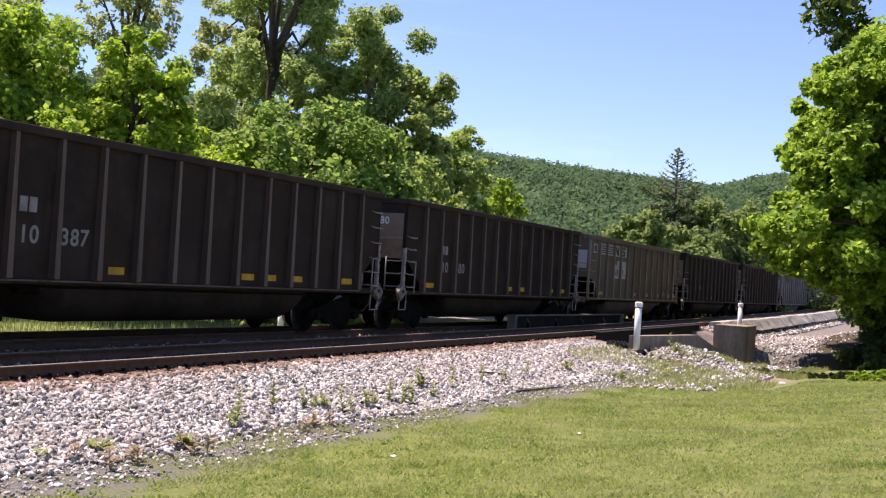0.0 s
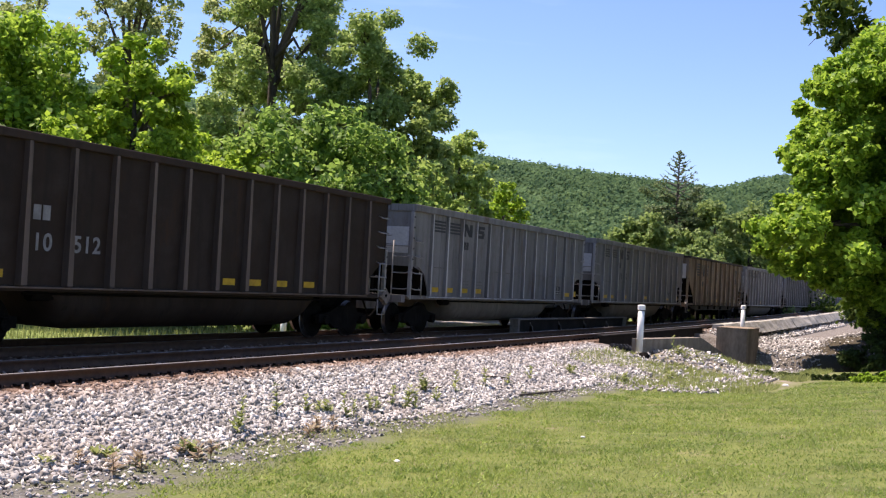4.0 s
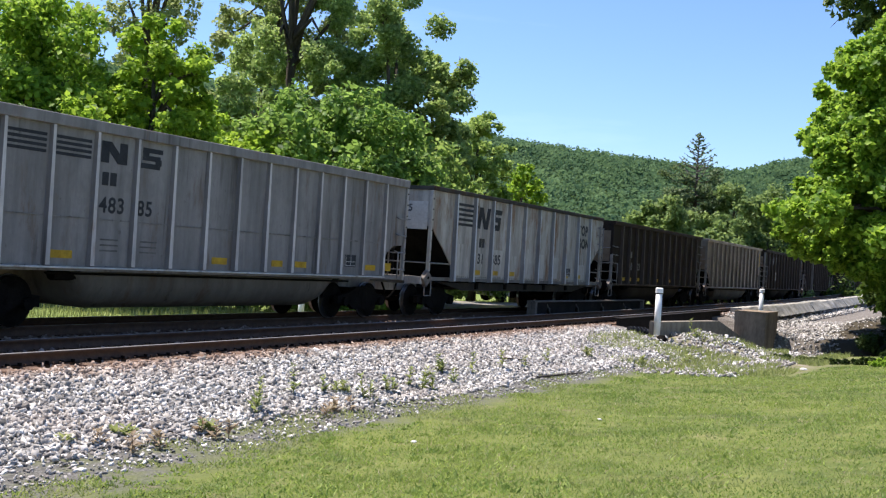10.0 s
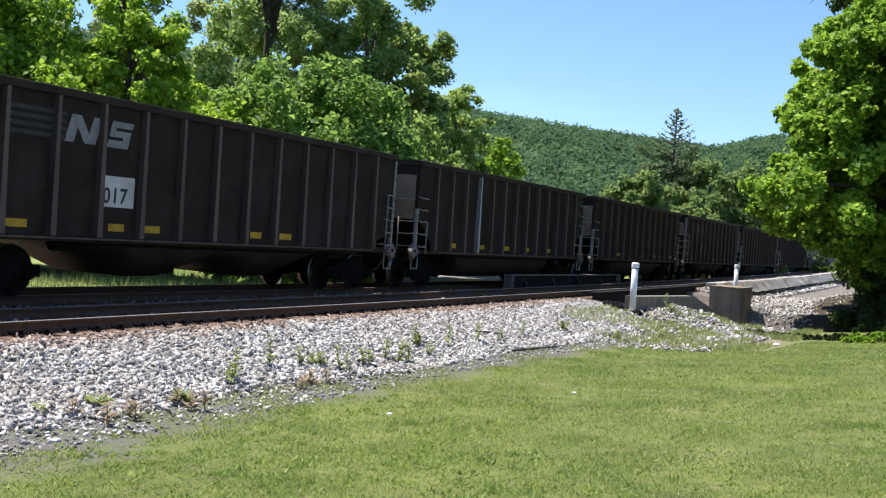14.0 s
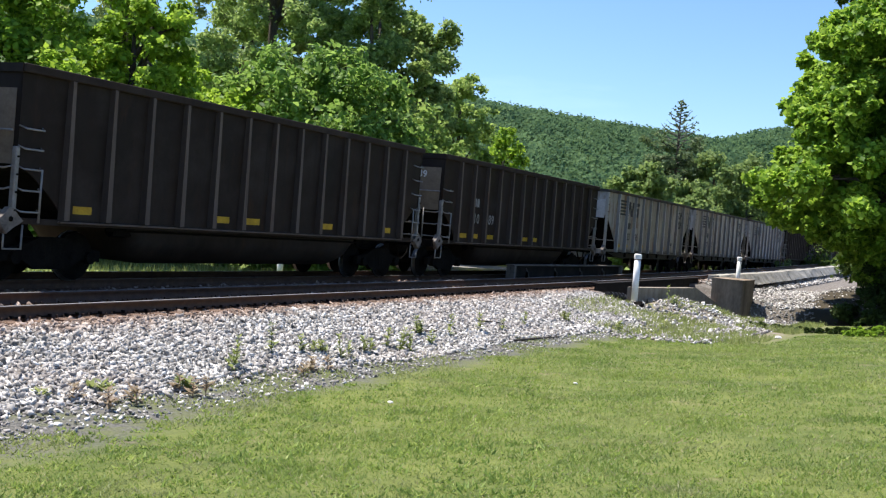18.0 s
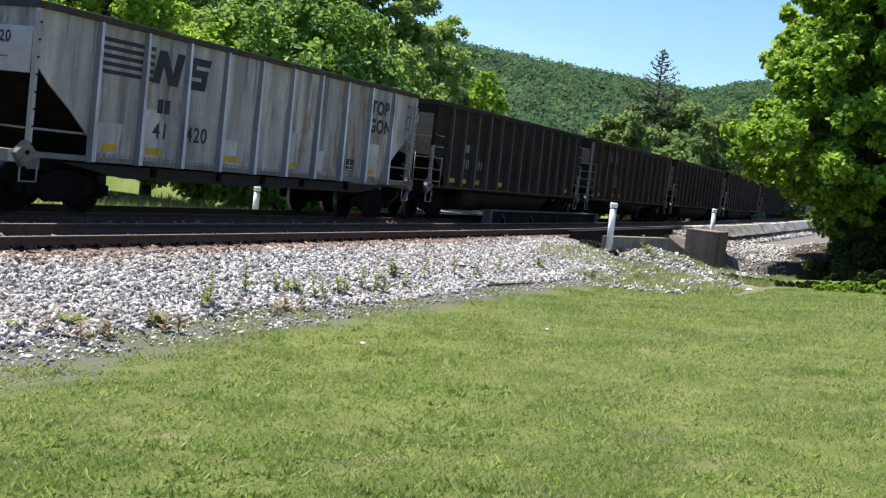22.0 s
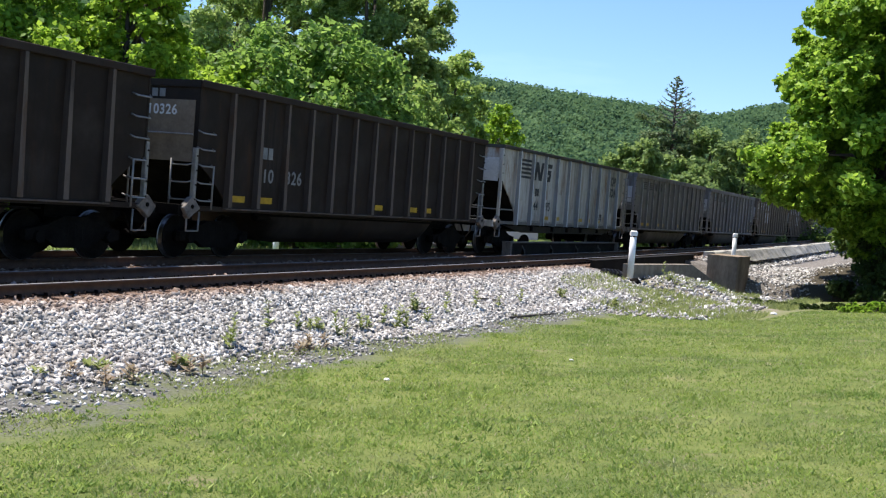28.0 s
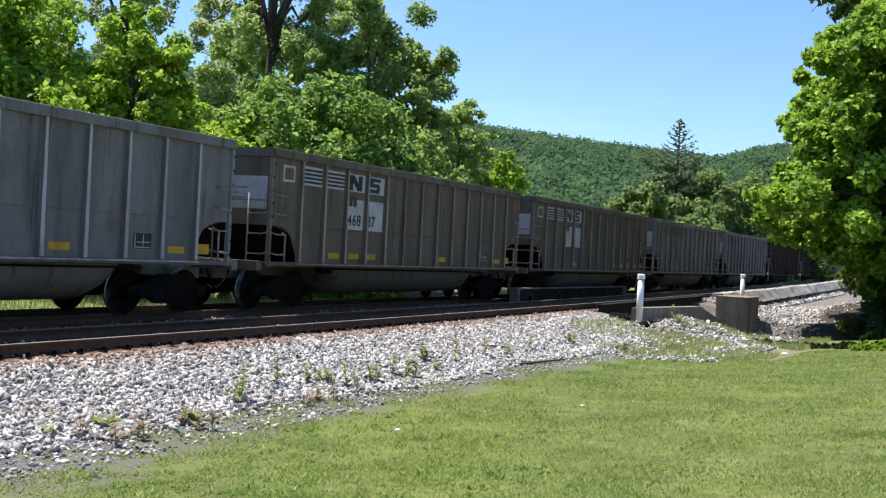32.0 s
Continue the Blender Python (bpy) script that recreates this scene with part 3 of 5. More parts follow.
    part("abutment_body", bm, DARKCONC, a)
    bm = bmesh.new()
    box(bm, -10.265, -8.935, 47.58, 50.32, 0.274, 0.33)
    part("cap", bm, DARKCONC, a)
    bm = bmesh.new()
    box(bm, -18.4, -10.26, 48.5, 49.6, -3.2, -0.25)
    part("back_wall", bm, DARKCONC, a)
    n = thing("abutment", "shaded concrete abutment on the lawn side of the creek", "abutment", kind="structure")
    bm = bmesh.new()
    box(bm, -18.4, -10.4, 34.3, 35.2, -3.2, -0.25)
    part("abutment_body", bm, DARKCONC, n)
    s = thing("retaining_wall", "low sloping pale stone wall along the ballast", "wall", kind="structure")
    rng = random.Random(4)
    y = 52.0
    blocks = []
    while y < 118:
        l = rng.uniform(3.5, 6.0)
        blocks.append((y, l))
        y += l
    for y, l in blocks:
        bm = bmesh.new()
        j = rng.uniform(-0.02, 0.02)
        top = 0.10 + rng.uniform(-0.015, 0.015)
        box(bm, -11.4, -10.95 + j, y, y + l - 0.02, -0.42, top)
        for v in bm.verts:
            if v.co.z < top - 0.1 and v.co.x > -11.2:
                v.co.x += 0.42 + rng.uniform(-0.03, 0.03)
            v.co.z += rng.uniform(-0.015, 0.015)
        bmesh.ops.subdivide_edges(bm, edges=bm.edges[:], cuts=4, use_grid_fill=True)
        for v in bm.verts:
            v.co += Vector((0.06, 0.0, 0.05)) * noise.noise(v.co * 1.7)
            v.co.z += rise(v.co.y)
        part("stone", bm, STONEWALL, s)


build_bridge()


def build_post(x, y, z0, z1, label):
    p = thing("post", label, "post", "white trackside posts")
    bm = bmesh.new()
    tube(bm, [(0, 0, 0), (0, 0, z1 - z0 - 0.16)], 0.105, 14)
    part("pipe", bm, WHITEPOST, p, smooth=True)
    bm = bmesh.new()
    tube(bm, [(0, 0, z1 - z0 - 0.17), (0, 0, z1 - z0 - 0.03), (0, 0, z1 - z0)], [0.125, 0.125, 0.09], 14)
    part("cap", bm, WHITEPOST, p)
    bm = bmesh.new()
    tube(bm, [(0, 0, z1 - z0 - 0.20), (0, 0, z1 - z0 - 0.172)], 0.112, 14)
    part("band", bm, SOOT, p, "dark band under the cap")
    p.matrix_basis = pose(x, y, z0, 0, 0, 0)


build_post(-10.0, 35.0, -0.32, 1.22, "white painted pipe post with a cap beside the track")
build_post(-10.25, 53.2, -0.4, 1.27, "white painted pipe post behind the abutment")
build_post(-21.4, 31.3, -0.86, 0.35, "white pipe post in rough grass behind the train")


# ---- the coal train ----
PITCH, BODY, HALF, TRAIN_X = 16.18, 14.65, 1.6, -16.16
SILL, TOP = 1.13, 3.72
PALEGREY = (0.285, 0.265, 0.25, 1)
DARK, DARK_WARM, GREY, TAUPE, WHITE, BROWN, BEIGE = ((0.0215, 0.0135, 0.0098, 1), (0.0290, 0.0178, 0.0125, 1), (0.200, 0.193, 0.187, 1), (0.155, 0.127, 0.095, 1),
                                                    (0.52, 0.48, 0.42, 1), (0.33, 0.245, 0.16, 1), (0.34, 0.295, 0.235, 1))

KINDS = {
    # ribs, first rib, cut-out under the end, tub, ladder kind
    "dark": dict(ribs=13, first=1.09, cut=((0.05, 2.05), (0.4, 1.85), (0.75, 1.58), (1.04, 1.3)), tub=True, chord=0.10, panel=(2.05, 3.45)),
    "grey": dict(ribs=13, first=1.14, cut=((0.0, 1.98), (0.5, 1.96), (0.85, 1.78), (1.08, 1.4)), tub=True, chord=0.15, panel=(2.35, 3.1)),
    "pale": dict(ribs=10, first=1.46, cut=((0.08, 2.6), (0.35, 2.35), (0.9, 1.95), (1.42, 1.5)), tub=False, chord=0.07, panel=(2.5, 3.3)),
    "hop": dict(ribs=12, first=1.12, cut=((0.0, 1.5), (0.4, 1.48), (0.8, 1.36), (1.05, 1.2)), tub=True, chord=0.10, panel=(2.6, 3.3)),
}


def mirror(outline):
    return [(BODY - y, z) for y, z in outline]


def add_truck(car, y, parts):
    bm = bmesh.new()
    box(bm, -1.05, 1.05, y - 0.2, y + 0.2, 0.42, 0.78)
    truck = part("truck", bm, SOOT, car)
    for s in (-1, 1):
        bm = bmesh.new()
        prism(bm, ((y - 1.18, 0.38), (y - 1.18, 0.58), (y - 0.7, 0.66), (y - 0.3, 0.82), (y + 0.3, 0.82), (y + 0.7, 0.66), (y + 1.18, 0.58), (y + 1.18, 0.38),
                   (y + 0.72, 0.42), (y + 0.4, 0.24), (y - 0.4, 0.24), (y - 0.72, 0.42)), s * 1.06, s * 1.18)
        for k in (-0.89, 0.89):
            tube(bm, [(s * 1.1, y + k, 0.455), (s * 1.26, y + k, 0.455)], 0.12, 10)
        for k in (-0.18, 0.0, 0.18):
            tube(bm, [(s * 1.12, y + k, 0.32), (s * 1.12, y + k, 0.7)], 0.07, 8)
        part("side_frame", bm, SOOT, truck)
    for k in (-0.89, 0.89):
        bm = bmesh.new()
        tube(bm, [(-0.7, y + k, 0.457), (0.7, y + k, 0.457)], 0.09, 8)
        part("axle", bm, SOOT, truck)
        for s in (-1, 1):
            me = parts.get(("wheel", s))
            if me is None:
                bm = bmesh.new()
                tube(bm, [(s * 0.69, 0, 0), (s * 0.715, 0, 0), (s * 0.725, 0, 0), (s * 0.82, 0, 0)], [0.485, 0.485, 0.46, 0.452], 28)
                tube(bm, [(s * 0.815, 0, 0), (s * 0.83, 0, 0)], [0.40, 0.36], 20)
                tube(bm, [(s * 0.82, 0, 0), (s * 0.88, 0, 0)], 0.13, 12)
                me = mesh_of(bm, "wheel", SOOT)
                me.materials.append(STEEL)
                for p in me.polygons:
                    c = p.center
                    if 0.43 < math.hypot(c.y, c.z) < 0.47 or (len(p.vertices) == 28 and abs(c.x) > 0.7):
                        p.material_index = 1 if len(p.vertices) == 4 else 0
                parts[("wheel", s)] = me
            w = part("wheel", me, SOOT, truck)
            w.location = (0, y + k, 0.457)


def split_ladder(bm, car):
    """Each bar of the ladder as a mesh of its own: uprights and rungs under the first."""
    bm.verts.ensure_lookup_table()
    left, groups = set(bm.verts), []
    while left:
        todo, seen = [next(iter(sorted(left, key=lambda v: v.index)))], set()
        while todo:
            v = todo.pop()
            if v in seen:
                continue
            seen.add(v)
            todo += [e.other_vert(v) for e in v.link_edges]
        left -= seen
        groups.append(seen)
    first = None
    for g in groups:
        b = bmesh.new()
        copy = {v: b.verts.new(v.co) for v in sorted(g, key=lambda v: v.index)}
        for f in bm.faces:
            if f.verts[0] in g:
                b.faces.new([copy[v] for v in f.verts])
        o = part("rung" if first else "ladder", b, GRAB, first or car, smooth=True)
        first = first or o
    bm.free()


def base_car(kind):
    k = KINDS[kind]
    car = tagged(new("coal_gondola"), "", "railway car", "cars of the coal train")
    shared = {}
    first = k["first"]
    gap = (BODY - 2 * first) / (k["ribs"] - 1)
    ribs = [first + i * gap for i in range(k["ribs"])]
    cut = list(k["cut"])
    side_out = [(0.0, TOP - 0.05)] + cut + [(first + 0.05, SILL), (BODY - first - 0.05, SILL)] + mirror(cut)[::-1] + [(BODY, TOP - 0.05)]
    if cut[0][0] > 0.01:
        side_out.insert(1, (0.0, cut[0][1] + 0.12))
        side_out.insert(len(side_out) - 1, (BODY, cut[0][1] + 0.12))
    for s in (-1, 1):
        bm = bmesh.new()
        prism(bm, side_out, s * (HALF - 0.07), s * (HALF - 0.04))
        part("side_sheet", bm, PAINT, car)
        bm = bmesh.new()
        c = k["chord"]
        prism(bm, ((-0.03, TOP - c - 0.02), (BODY + 0.03, TOP - c - 0.02), (BODY + 0.03, TOP + 0.03), (-0.03, TOP + 0.03)), s * (HALF - 0.16), s * (HALF + 0.05))
        bmesh.ops.bevel(bm, geom=bm.edges[:], offset=0.012, segments=1, affect="EDGES")
        part("top_chord", bm, PAINT, car)
        bm = bmesh.new()
        prism(bm, ((-0.25 if kind != "grey" else 0.0, SILL - 0.08), (BODY + 0.25, SILL - 0.08), (BODY + 0.25, SILL + 0.02), (-0.25, SILL + 0.02)), s * (HALF - 0.22), s * (HALF - 0.015))
        part("side_sill", bm, PAINT, car)
        if kind != "pale":
            bm = bmesh.new()
            box(bm, *sorted((s * (HALF - 0.02), s * (HALF + 0.06))), first - 0.1, BODY - first + 0.1, SILL - 0.035, SILL - 0.003)
            bmesh.ops.bevel(bm, geom=bm.edges[:], offset=0.006, segments=1, affect="EDGES")
            part("sill_lip", bm, RIBPAINT, car, "pale edge strip")
        wide = {"dark": 0.066, "hop": 0.066, "grey": 0.05, "pale": 0.055}[kind]
        out = {"dark": 0.10, "hop": 0.10, "grey": 0.065, "pale": 0.10}[kind]
        rib_me = shared.get(("rib", s))
        if rib_me is None:
            bm = bmesh.new()
            lo, hi = SILL + (0.0 if kind != "pale" else -0.10), TOP - c - 0.021
            v = [bm.verts.new(p) for p in ((s * (HALF - 0.042), -wide * 1.25, lo), (s * (HALF + out), -wide, lo + 0.02), (s * (HALF + out), wide, lo + 0.02), (s * (HALF - 0.042), wide * 1.25, lo),
                                            (s * (HALF - 0.042), -wide * 0.9, hi), (s * (HALF + out * 0.6), -wide * 0.6, hi), (s * (HALF + out * 0.6), wide * 0.6, hi), (s * (HALF - 0.042), wide * 0.9, hi))]
            for f in ((0, 1, 2, 3), (7, 6, 5, 4), (0, 4, 5, 1), (1, 5, 6, 2), (2, 6, 7, 3)):
                bm.faces.new([v[i] for i in f])
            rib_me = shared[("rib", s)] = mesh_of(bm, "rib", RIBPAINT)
            # side faces take the darker copy, so the shade beside ribs is painted
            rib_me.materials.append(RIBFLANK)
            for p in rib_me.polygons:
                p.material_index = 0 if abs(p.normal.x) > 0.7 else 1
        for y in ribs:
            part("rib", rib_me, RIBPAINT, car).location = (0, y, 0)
    for e in (0, 1):
        f = (lambda y: y) if e == 0 else (lambda y: BODY - y)
        d = 1 if e == 0 else -1
        z0 = cut[0][1]
        bm = bmesh.new()
        box(bm, -HALF + 0.03, HALF - 0.03, *sorted((f(0.0), f(0.05))), z0, TOP - 0.06)
        part("end_wall", bm, PAINT, car)
        bm = bmesh.new()
        box(bm, -HALF + 0.0, HALF - 0.0, *sorted((f(-0.05), f(0.10))), TOP - c - 0.02, TOP + 0.026)
        part("end_chord", bm, PAINT, car)
        bm = bmesh.new()
        pts = [(f(0.05), z0), (f(0.5), z0 - 0.12)] + [(f(y), z) for y, z in cut[2:]] + [(f(first + 0.3), SILL - 0.05)]
        up = [(y + d * 0.05, z + 0.03) for y, z in pts]
        prism(bm, pts + up[::-1], -HALF + 0.08, HALF - 0.08)
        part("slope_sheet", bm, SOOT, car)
        bm = bmesh.new()
        box(bm, -HALF + 0.06, HALF - 0.06, *sorted((f(-0.42), f(-0.22))), SILL - 0.18, SILL + 0.03)
        box(bm, -0.45, 0.45, *sorted((f(-0.5), f(1.4))), SILL - 0.42, SILL - 0.08)
        part("end_sill", bm, SOOT if kind == "dark" else PAINT, car)
        bm = bmesh.new()
        box(bm, -0.1, 0.1, *sorted((f(-0.95), f(-0.3))), 0.78, 0.98)
        box(bm, -0.17, 0.17, *sorted((f(-0.86), f(-0.62))), 0.74, 1.02)
        bmesh.ops.bevel(bm, geom=bm.edges[:], offset=0.03, segments=1, affect="EDGES")
        part("coupler", bm, SOOT, car)
        post_top = {"dark": 2.35, "grey": TOP - c - 0.03, "hop": TOP - c - 0.03, "pale": TOP - c - 0.03}[kind]
        for s in (-1, 1):
            bm = bmesh.new()
            box(bm, *sorted((s * (HALF - 0.10), s * (HALF + 0.01))), *sorted((f(-0.06), f(0.03))), SILL - 0.1, post_top)
            bmesh.ops.bevel(bm, geom=bm.edges[:], offset=0.015, segments=1, affect="EDGES")
            post = part("corner_post", bm, GRAB if kind in ("dark", "hop") else PAINT, car)
            for z in np.arange(SILL + 0.15, post_top - 0.05, 0.3) if s == 1 else ():
                bm = bmesh.new()
                tube(bm, [(s * (HALF + 0.005), f(-0.015), z), (s * (HALF + 0.03), f(-0.015), z)], 0.02, 6)
                part("bolt", bm, SOOT, post)
            if kind != "grey":
                bm = bmesh.new()
                vs = ((f(-0.36), SILL - 0.02), (f(-0.22), SILL + 0.05), (f(-0.12), SILL + 0.2), (f(-0.02), SILL + 0.2), (f(0.08), SILL + 0.04), (f(0.22), SILL - 0.02), (f(0.1), SILL - 0.10), (f(-0.04), SILL - 0.14), (f(-0.14), SILL - 0.27), (f(-0.26), SILL - 0.16))
                prism(bm, vs, s * (HALF - 0.12), s * (HALF + 0.02))
                bmesh.ops.bevel(bm, geom=bm.edges[:], offset=0.02, segments=1, affect="EDGES")
                casting = part("corner_casting", bm, CAST, car, "dusty steel casting")
                if s == 1:
                    bm = bmesh.new()
                    tube(bm, [(HALF + 0.015, f(-0.08), SILL), (HALF + 0.035, f(-0.08), SILL)], 0.045, 8)
                    part("pin", bm, SOOT, casting)
            if kind == "pale":
                bm = bmesh.new()
                tube(bm, [(s * (HALF - 0.1), f(-0.05), SILL + 0.42), (s * (HALF - 0.1), f(first), SILL + 0.42)], 0.024, 6)
                part("handrail", bm, GRAB, car)
        for x in {"dark": (), "grey": (-0.55, 0.35), "pale": (-0.6, 0.4), "hop": (0.18, 0.36)}[kind]:
            bm = bmesh.new()
            tube(bm, [(x, f(-0.05), SILL - 0.1), (x, f(-0.05), z0 + 0.02 if kind != "hop" else TOP - 0.3)], 0.045, 6)
            part("end_post", bm, GRAB if kind == "hop" else SOOT, car)
        bm = bmesh.new()
        rail_z = {"dark": 2.62, "grey": 2.55, "pale": SILL + 0.42, "hop": 2.62}[kind]
        tube(bm, [(-1.3, f(-0.08), rail_z), (1.5, f(-0.08), rail_z)], 0.02, 5)
        part("end_rail", bm, GRAB, car)
        p0, p1 = k["panel"]
        if kind == "dark":
            bm = bmesh.new()
            box(bm, -1.3, 1.46, *sorted((f(-0.004), f(-0.012))), p0, p1 - 0.12)
            part("placard", bm, LIGHTPATCH, car, "faded beige panel")
        else:
            bm = bmesh.new()
            box(bm, -0.75, 1.44, *sorted((f(-0.004), f(-0.012))), p0, p1)
            part("placard", bm, WHITEPATCH if kind == "pale" else (ENDPATCH if kind == "grey" else LIGHTPATCH), car, "dirty pale panel")
            bm = bmesh.new()
            for i, z in enumerate((0.62, 0.45, 0.3)):
                box(bm, -0.5, 0.9 - 0.25 * (i % 2), *sorted((f(-0.013), f(-0.016))), p0 + z * (p1 - p0), p0 + z * (p1 - p0) + 0.035)
            tagged(part("stencil_print", bm, STENCILGREY, car), kind="stuff")
        # climbing irons round the near corner: on the side, and on the end
        bm = bmesh.new()
        gaps = {"dark": (1.26, 1.62, 1.98, 2.32, 2.66), "grey": (1.32, 1.78, 2.24, 2.68), "hop": (1.26, 1.6, 1.94, 2.28, 2.62), "pale": (1.3, 1.64, 1.98, 2.32, 2.66, 3.0, 3.3)}[kind]
        if kind == "dark" and e == 1:
            gaps = (1.26, 1.62, 1.98, 2.4, 2.8, 3.2)
        upto = {"dark": 1.98, "grey": 1.78, "hop": 2.62, "pale": 3.35}[kind]
        if kind != "pale" or e == 1:
            for z in gaps:
                tube(bm, [(HALF - 0.03, f(0.0), z + 0.05), (HALF + 0.08, f(0.07), z), (HALF + 0.08, f(0.46), z), (HALF - 0.02, f(0.50), z + 0.04)], 0.018, 5)
            tube(bm, [(HALF + 0.08, f(0.46), SILL - 0.05), (HALF + 0.08, f(0.46), upto + 0.02)], 0.022, 5)
        if kind == "pale" and e == 1:
            tube(bm, [(HALF + 0.08, f(0.06), SILL - 0.05), (HALF + 0.08, f(0.06), upto)], 0.022, 5)
        if kind != "pale":
            for z in gaps[:{"dark": 3, "grey": 3, "hop": 5}[kind]]:
                tube(bm, [(HALF - 0.06, f(-0.04), z + 0.05), (HALF - 0.14, f(-0.14), z), (HALF - 0.56, f(-0.14), z), (HALF - 0.60, f(-0.04), z + 0.04)], 0.018, 5)
            tube(bm, [(HALF - 0.56, f(-0.14), SILL - 0.05), (HALF - 0.56, f(-0.14), 2.7 if kind != "dark" else 2.1)], 0.022, 5)
        if kind != "grey":
            tube(bm, [(HALF - 0.05, f(-0.15), SILL - 0.1), (HALF - 0.05, f(-0.15), 0.62), (HALF - 0.05, f(0.24), 0.62), (HALF - 0.05, f(0.24), SILL - 0.1)], 0.02, 5)
        split_ladder(bm, car)
        add_truck(car, f(1.33), shared)
        # wheel cylinder and hoses under the end
        bm = bmesh.new()
        tube(bm, [(0.75, f(-0.35), 0.95), (0.78, f(-0.5), 0.7), (0.7, f(-0.7), 0.5), (0.5, f(-0.78), 0.55)], 0.03, 6)
        part("air_hose", bm, SOOT, car)
    bm = bmesh.new()
    if k["tub"]:
        ends = 3.05 if kind != "hop" else 3.3
        prof = [(-1.35, SILL - 0.1), (-1.35, 0.78), (-1.2, 0.5), (-0.9, 0.34), (0.9, 0.34), (1.2, 0.5), (1.35, 0.78), (1.35, SILL - 0.1)]
        rows = ((ends, 0.0), (ends + 0.25, 0.75), (ends + 0.5, 0.95), (ends + 0.8, 1.0), (BODY - ends - 0.8, 1.0), (BODY - ends - 0.5, 0.95), (BODY - ends - 0.25, 0.75), (BODY - ends, 0.0))
        if kind == "hop":
            rows = ((ends, 0.0), (ends + 1.6, 0.95), (ends + 2.6, 0.95), (BODY / 2, 0.35), (BODY - ends - 2.6, 0.95), (BODY - ends - 1.6, 0.95), (BODY - ends, 0.0))
        rings = [[bm.verts.new((x, y, SILL - 0.1 - (SILL - 0.1 - z) * q)) for x, z in prof] for y, q in rows]
        for r, q in zip(rings, rings[1:]):
            for i in range(len(prof) - 1):
                bm.faces.new((r[i], r[i + 1], q[i + 1], q[i]))
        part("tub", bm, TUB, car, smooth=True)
    else:
        box(bm, -0.3, 0.3, 1.0, BODY - 1.0, 0.72, SILL - 0.15)
        part("underframe", bm, TUB, car)
        for y in (3.4, 5.6, 7.3, 9.0, 11.2):
            bm = bmesh.new()
            box(bm, -HALF + 0.1, HALF - 0.1, y, y + 0.12, 0.82, SILL - 0.13)
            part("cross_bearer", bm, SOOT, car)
        for s in (-1, 1):
            bm = bmesh.new()
            prism(bm, ((0.9, SILL - 0.13), (2.6, 0.76), (BODY - 2.6, 0.76), (BODY - 0.9, SILL - 0.13)), s * (HALF - 0.22), s * (HALF - 0.17))
            part("skirt", bm, TUB, car)
    bm = bmesh.new()
    box(bm, -HALF + 0.08, HALF - 0.08, first + 0.3, BODY - first - 0.3, SILL - 0.02, SILL + 0.03)
    part("floor_plate", bm, SOOT, car)
    # air brake gear seen below the sill
    bm = bmesh.new()
    tube(bm, [(1.2, 2.7, 0.98), (1.2, 3.3, 0.98)], 0.12, 8)
    tube(bm, [(1.38, 2.4, 1.0), (1.38, BODY - 2.4, 0.97)], 0.022, 5)
    part("brake_gear", bm, SOOT, car)
    return car, ribs


def on_side(bm, y0, y1, z0, z1, lean=0.0, lift=0.006):
    x = HALF - 0.04 + lift
    vs = [bm.verts.new(p) for p in ((x, y0, z0), (x, y1, z0), (x, y1 + lean, z1), (x, y0 + lean, z1))]
    bm.faces.new(vs)
    back = [bm.verts.new((x - 0.004, v.co.y, v.co.z)) for v in vs]
    bm.faces.new(back[::-1])
    for i in range(4):
        bm.faces.new((vs[i], back[i], back[(i + 1) % 4], vs[(i + 1) % 4]))


def lettering(text, size, y, z, material, car, end=False, name="number"):
    """Letters on the car's side, or on its leading end."""
    cu = bpy.data.curves.new(name, "FONT")
    cu.body, cu.size, cu.extrude, cu.space_character, cu.offset = text, size, 0.001, 1.12, size * (0.045 if name == "lettering" else 0.021)
    tmp = bpy.data.objects.new(name, cu)
    me = bpy.data.meshes.new_from_object(tmp)
    bpy.data.objects.remove(tmp)
    me.materials.clear()
    me.materials.append(material)
    ob = part(name, me, material, car)
    ob.matrix_basis = pose(HALF - 0.033, y, z, 90, 0, 90) if not end else pose(y, -0.016, z, 90, 0, 0)
    return ob


def bars(car, y, z, h, w, count, material, name="reporting_mark"):
    bm = bmesh.new()
    for i in range(count):
        on_side(bm, y + i * w * 1.25, y + i * w * 1.25 + w, z, z + h)
    part(name, bm, material, car)


def slab_emblem(car, y, z, h, material, stripes=5, stripe_len=1.5, block=0.75, faded=None):
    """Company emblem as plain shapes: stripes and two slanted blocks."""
    bm = bmesh.new()
    step = h / (stripes - 0.4)
    for i in range(stripes):
        on_side(bm, y, y + stripe_len, z + i * step, z + i * step + step * 0.55, 0.0)
    part("emblem_stripes", bm, faded or material, car)
    for j in range(2):
        bm = bmesh.new()
        b = y + stripe_len + 0.06 + j * (block + 0.24)
        w = block / 3.2
        if j == 0:
            on_side(bm, b - 0.1, b + w - 0.1, z - 0.02, z + h * 0.95, 0.16)
            on_side(bm, b + w * 1.75, b + 2.75 * w, z - 0.02, z + h * 0.95, 0.06 - w * 1.75, 0.009)
            on_side(bm, b + 2 * w, b + 3 * w, z - 0.02, z + h * 0.95, 0.16)
        else:
            on_side(bm, b, b + block * 0.8, z - 0.02, z + h * 0.24, 0.05)
            on_side(bm, b + 0.05, b + block * 0.85, z + h * 0.36, z + h * 0.6, 0.05)
            on_side(bm, b + 0.1, b + block * 0.95, z + h * 0.72, z + h * 0.95, 0.05)
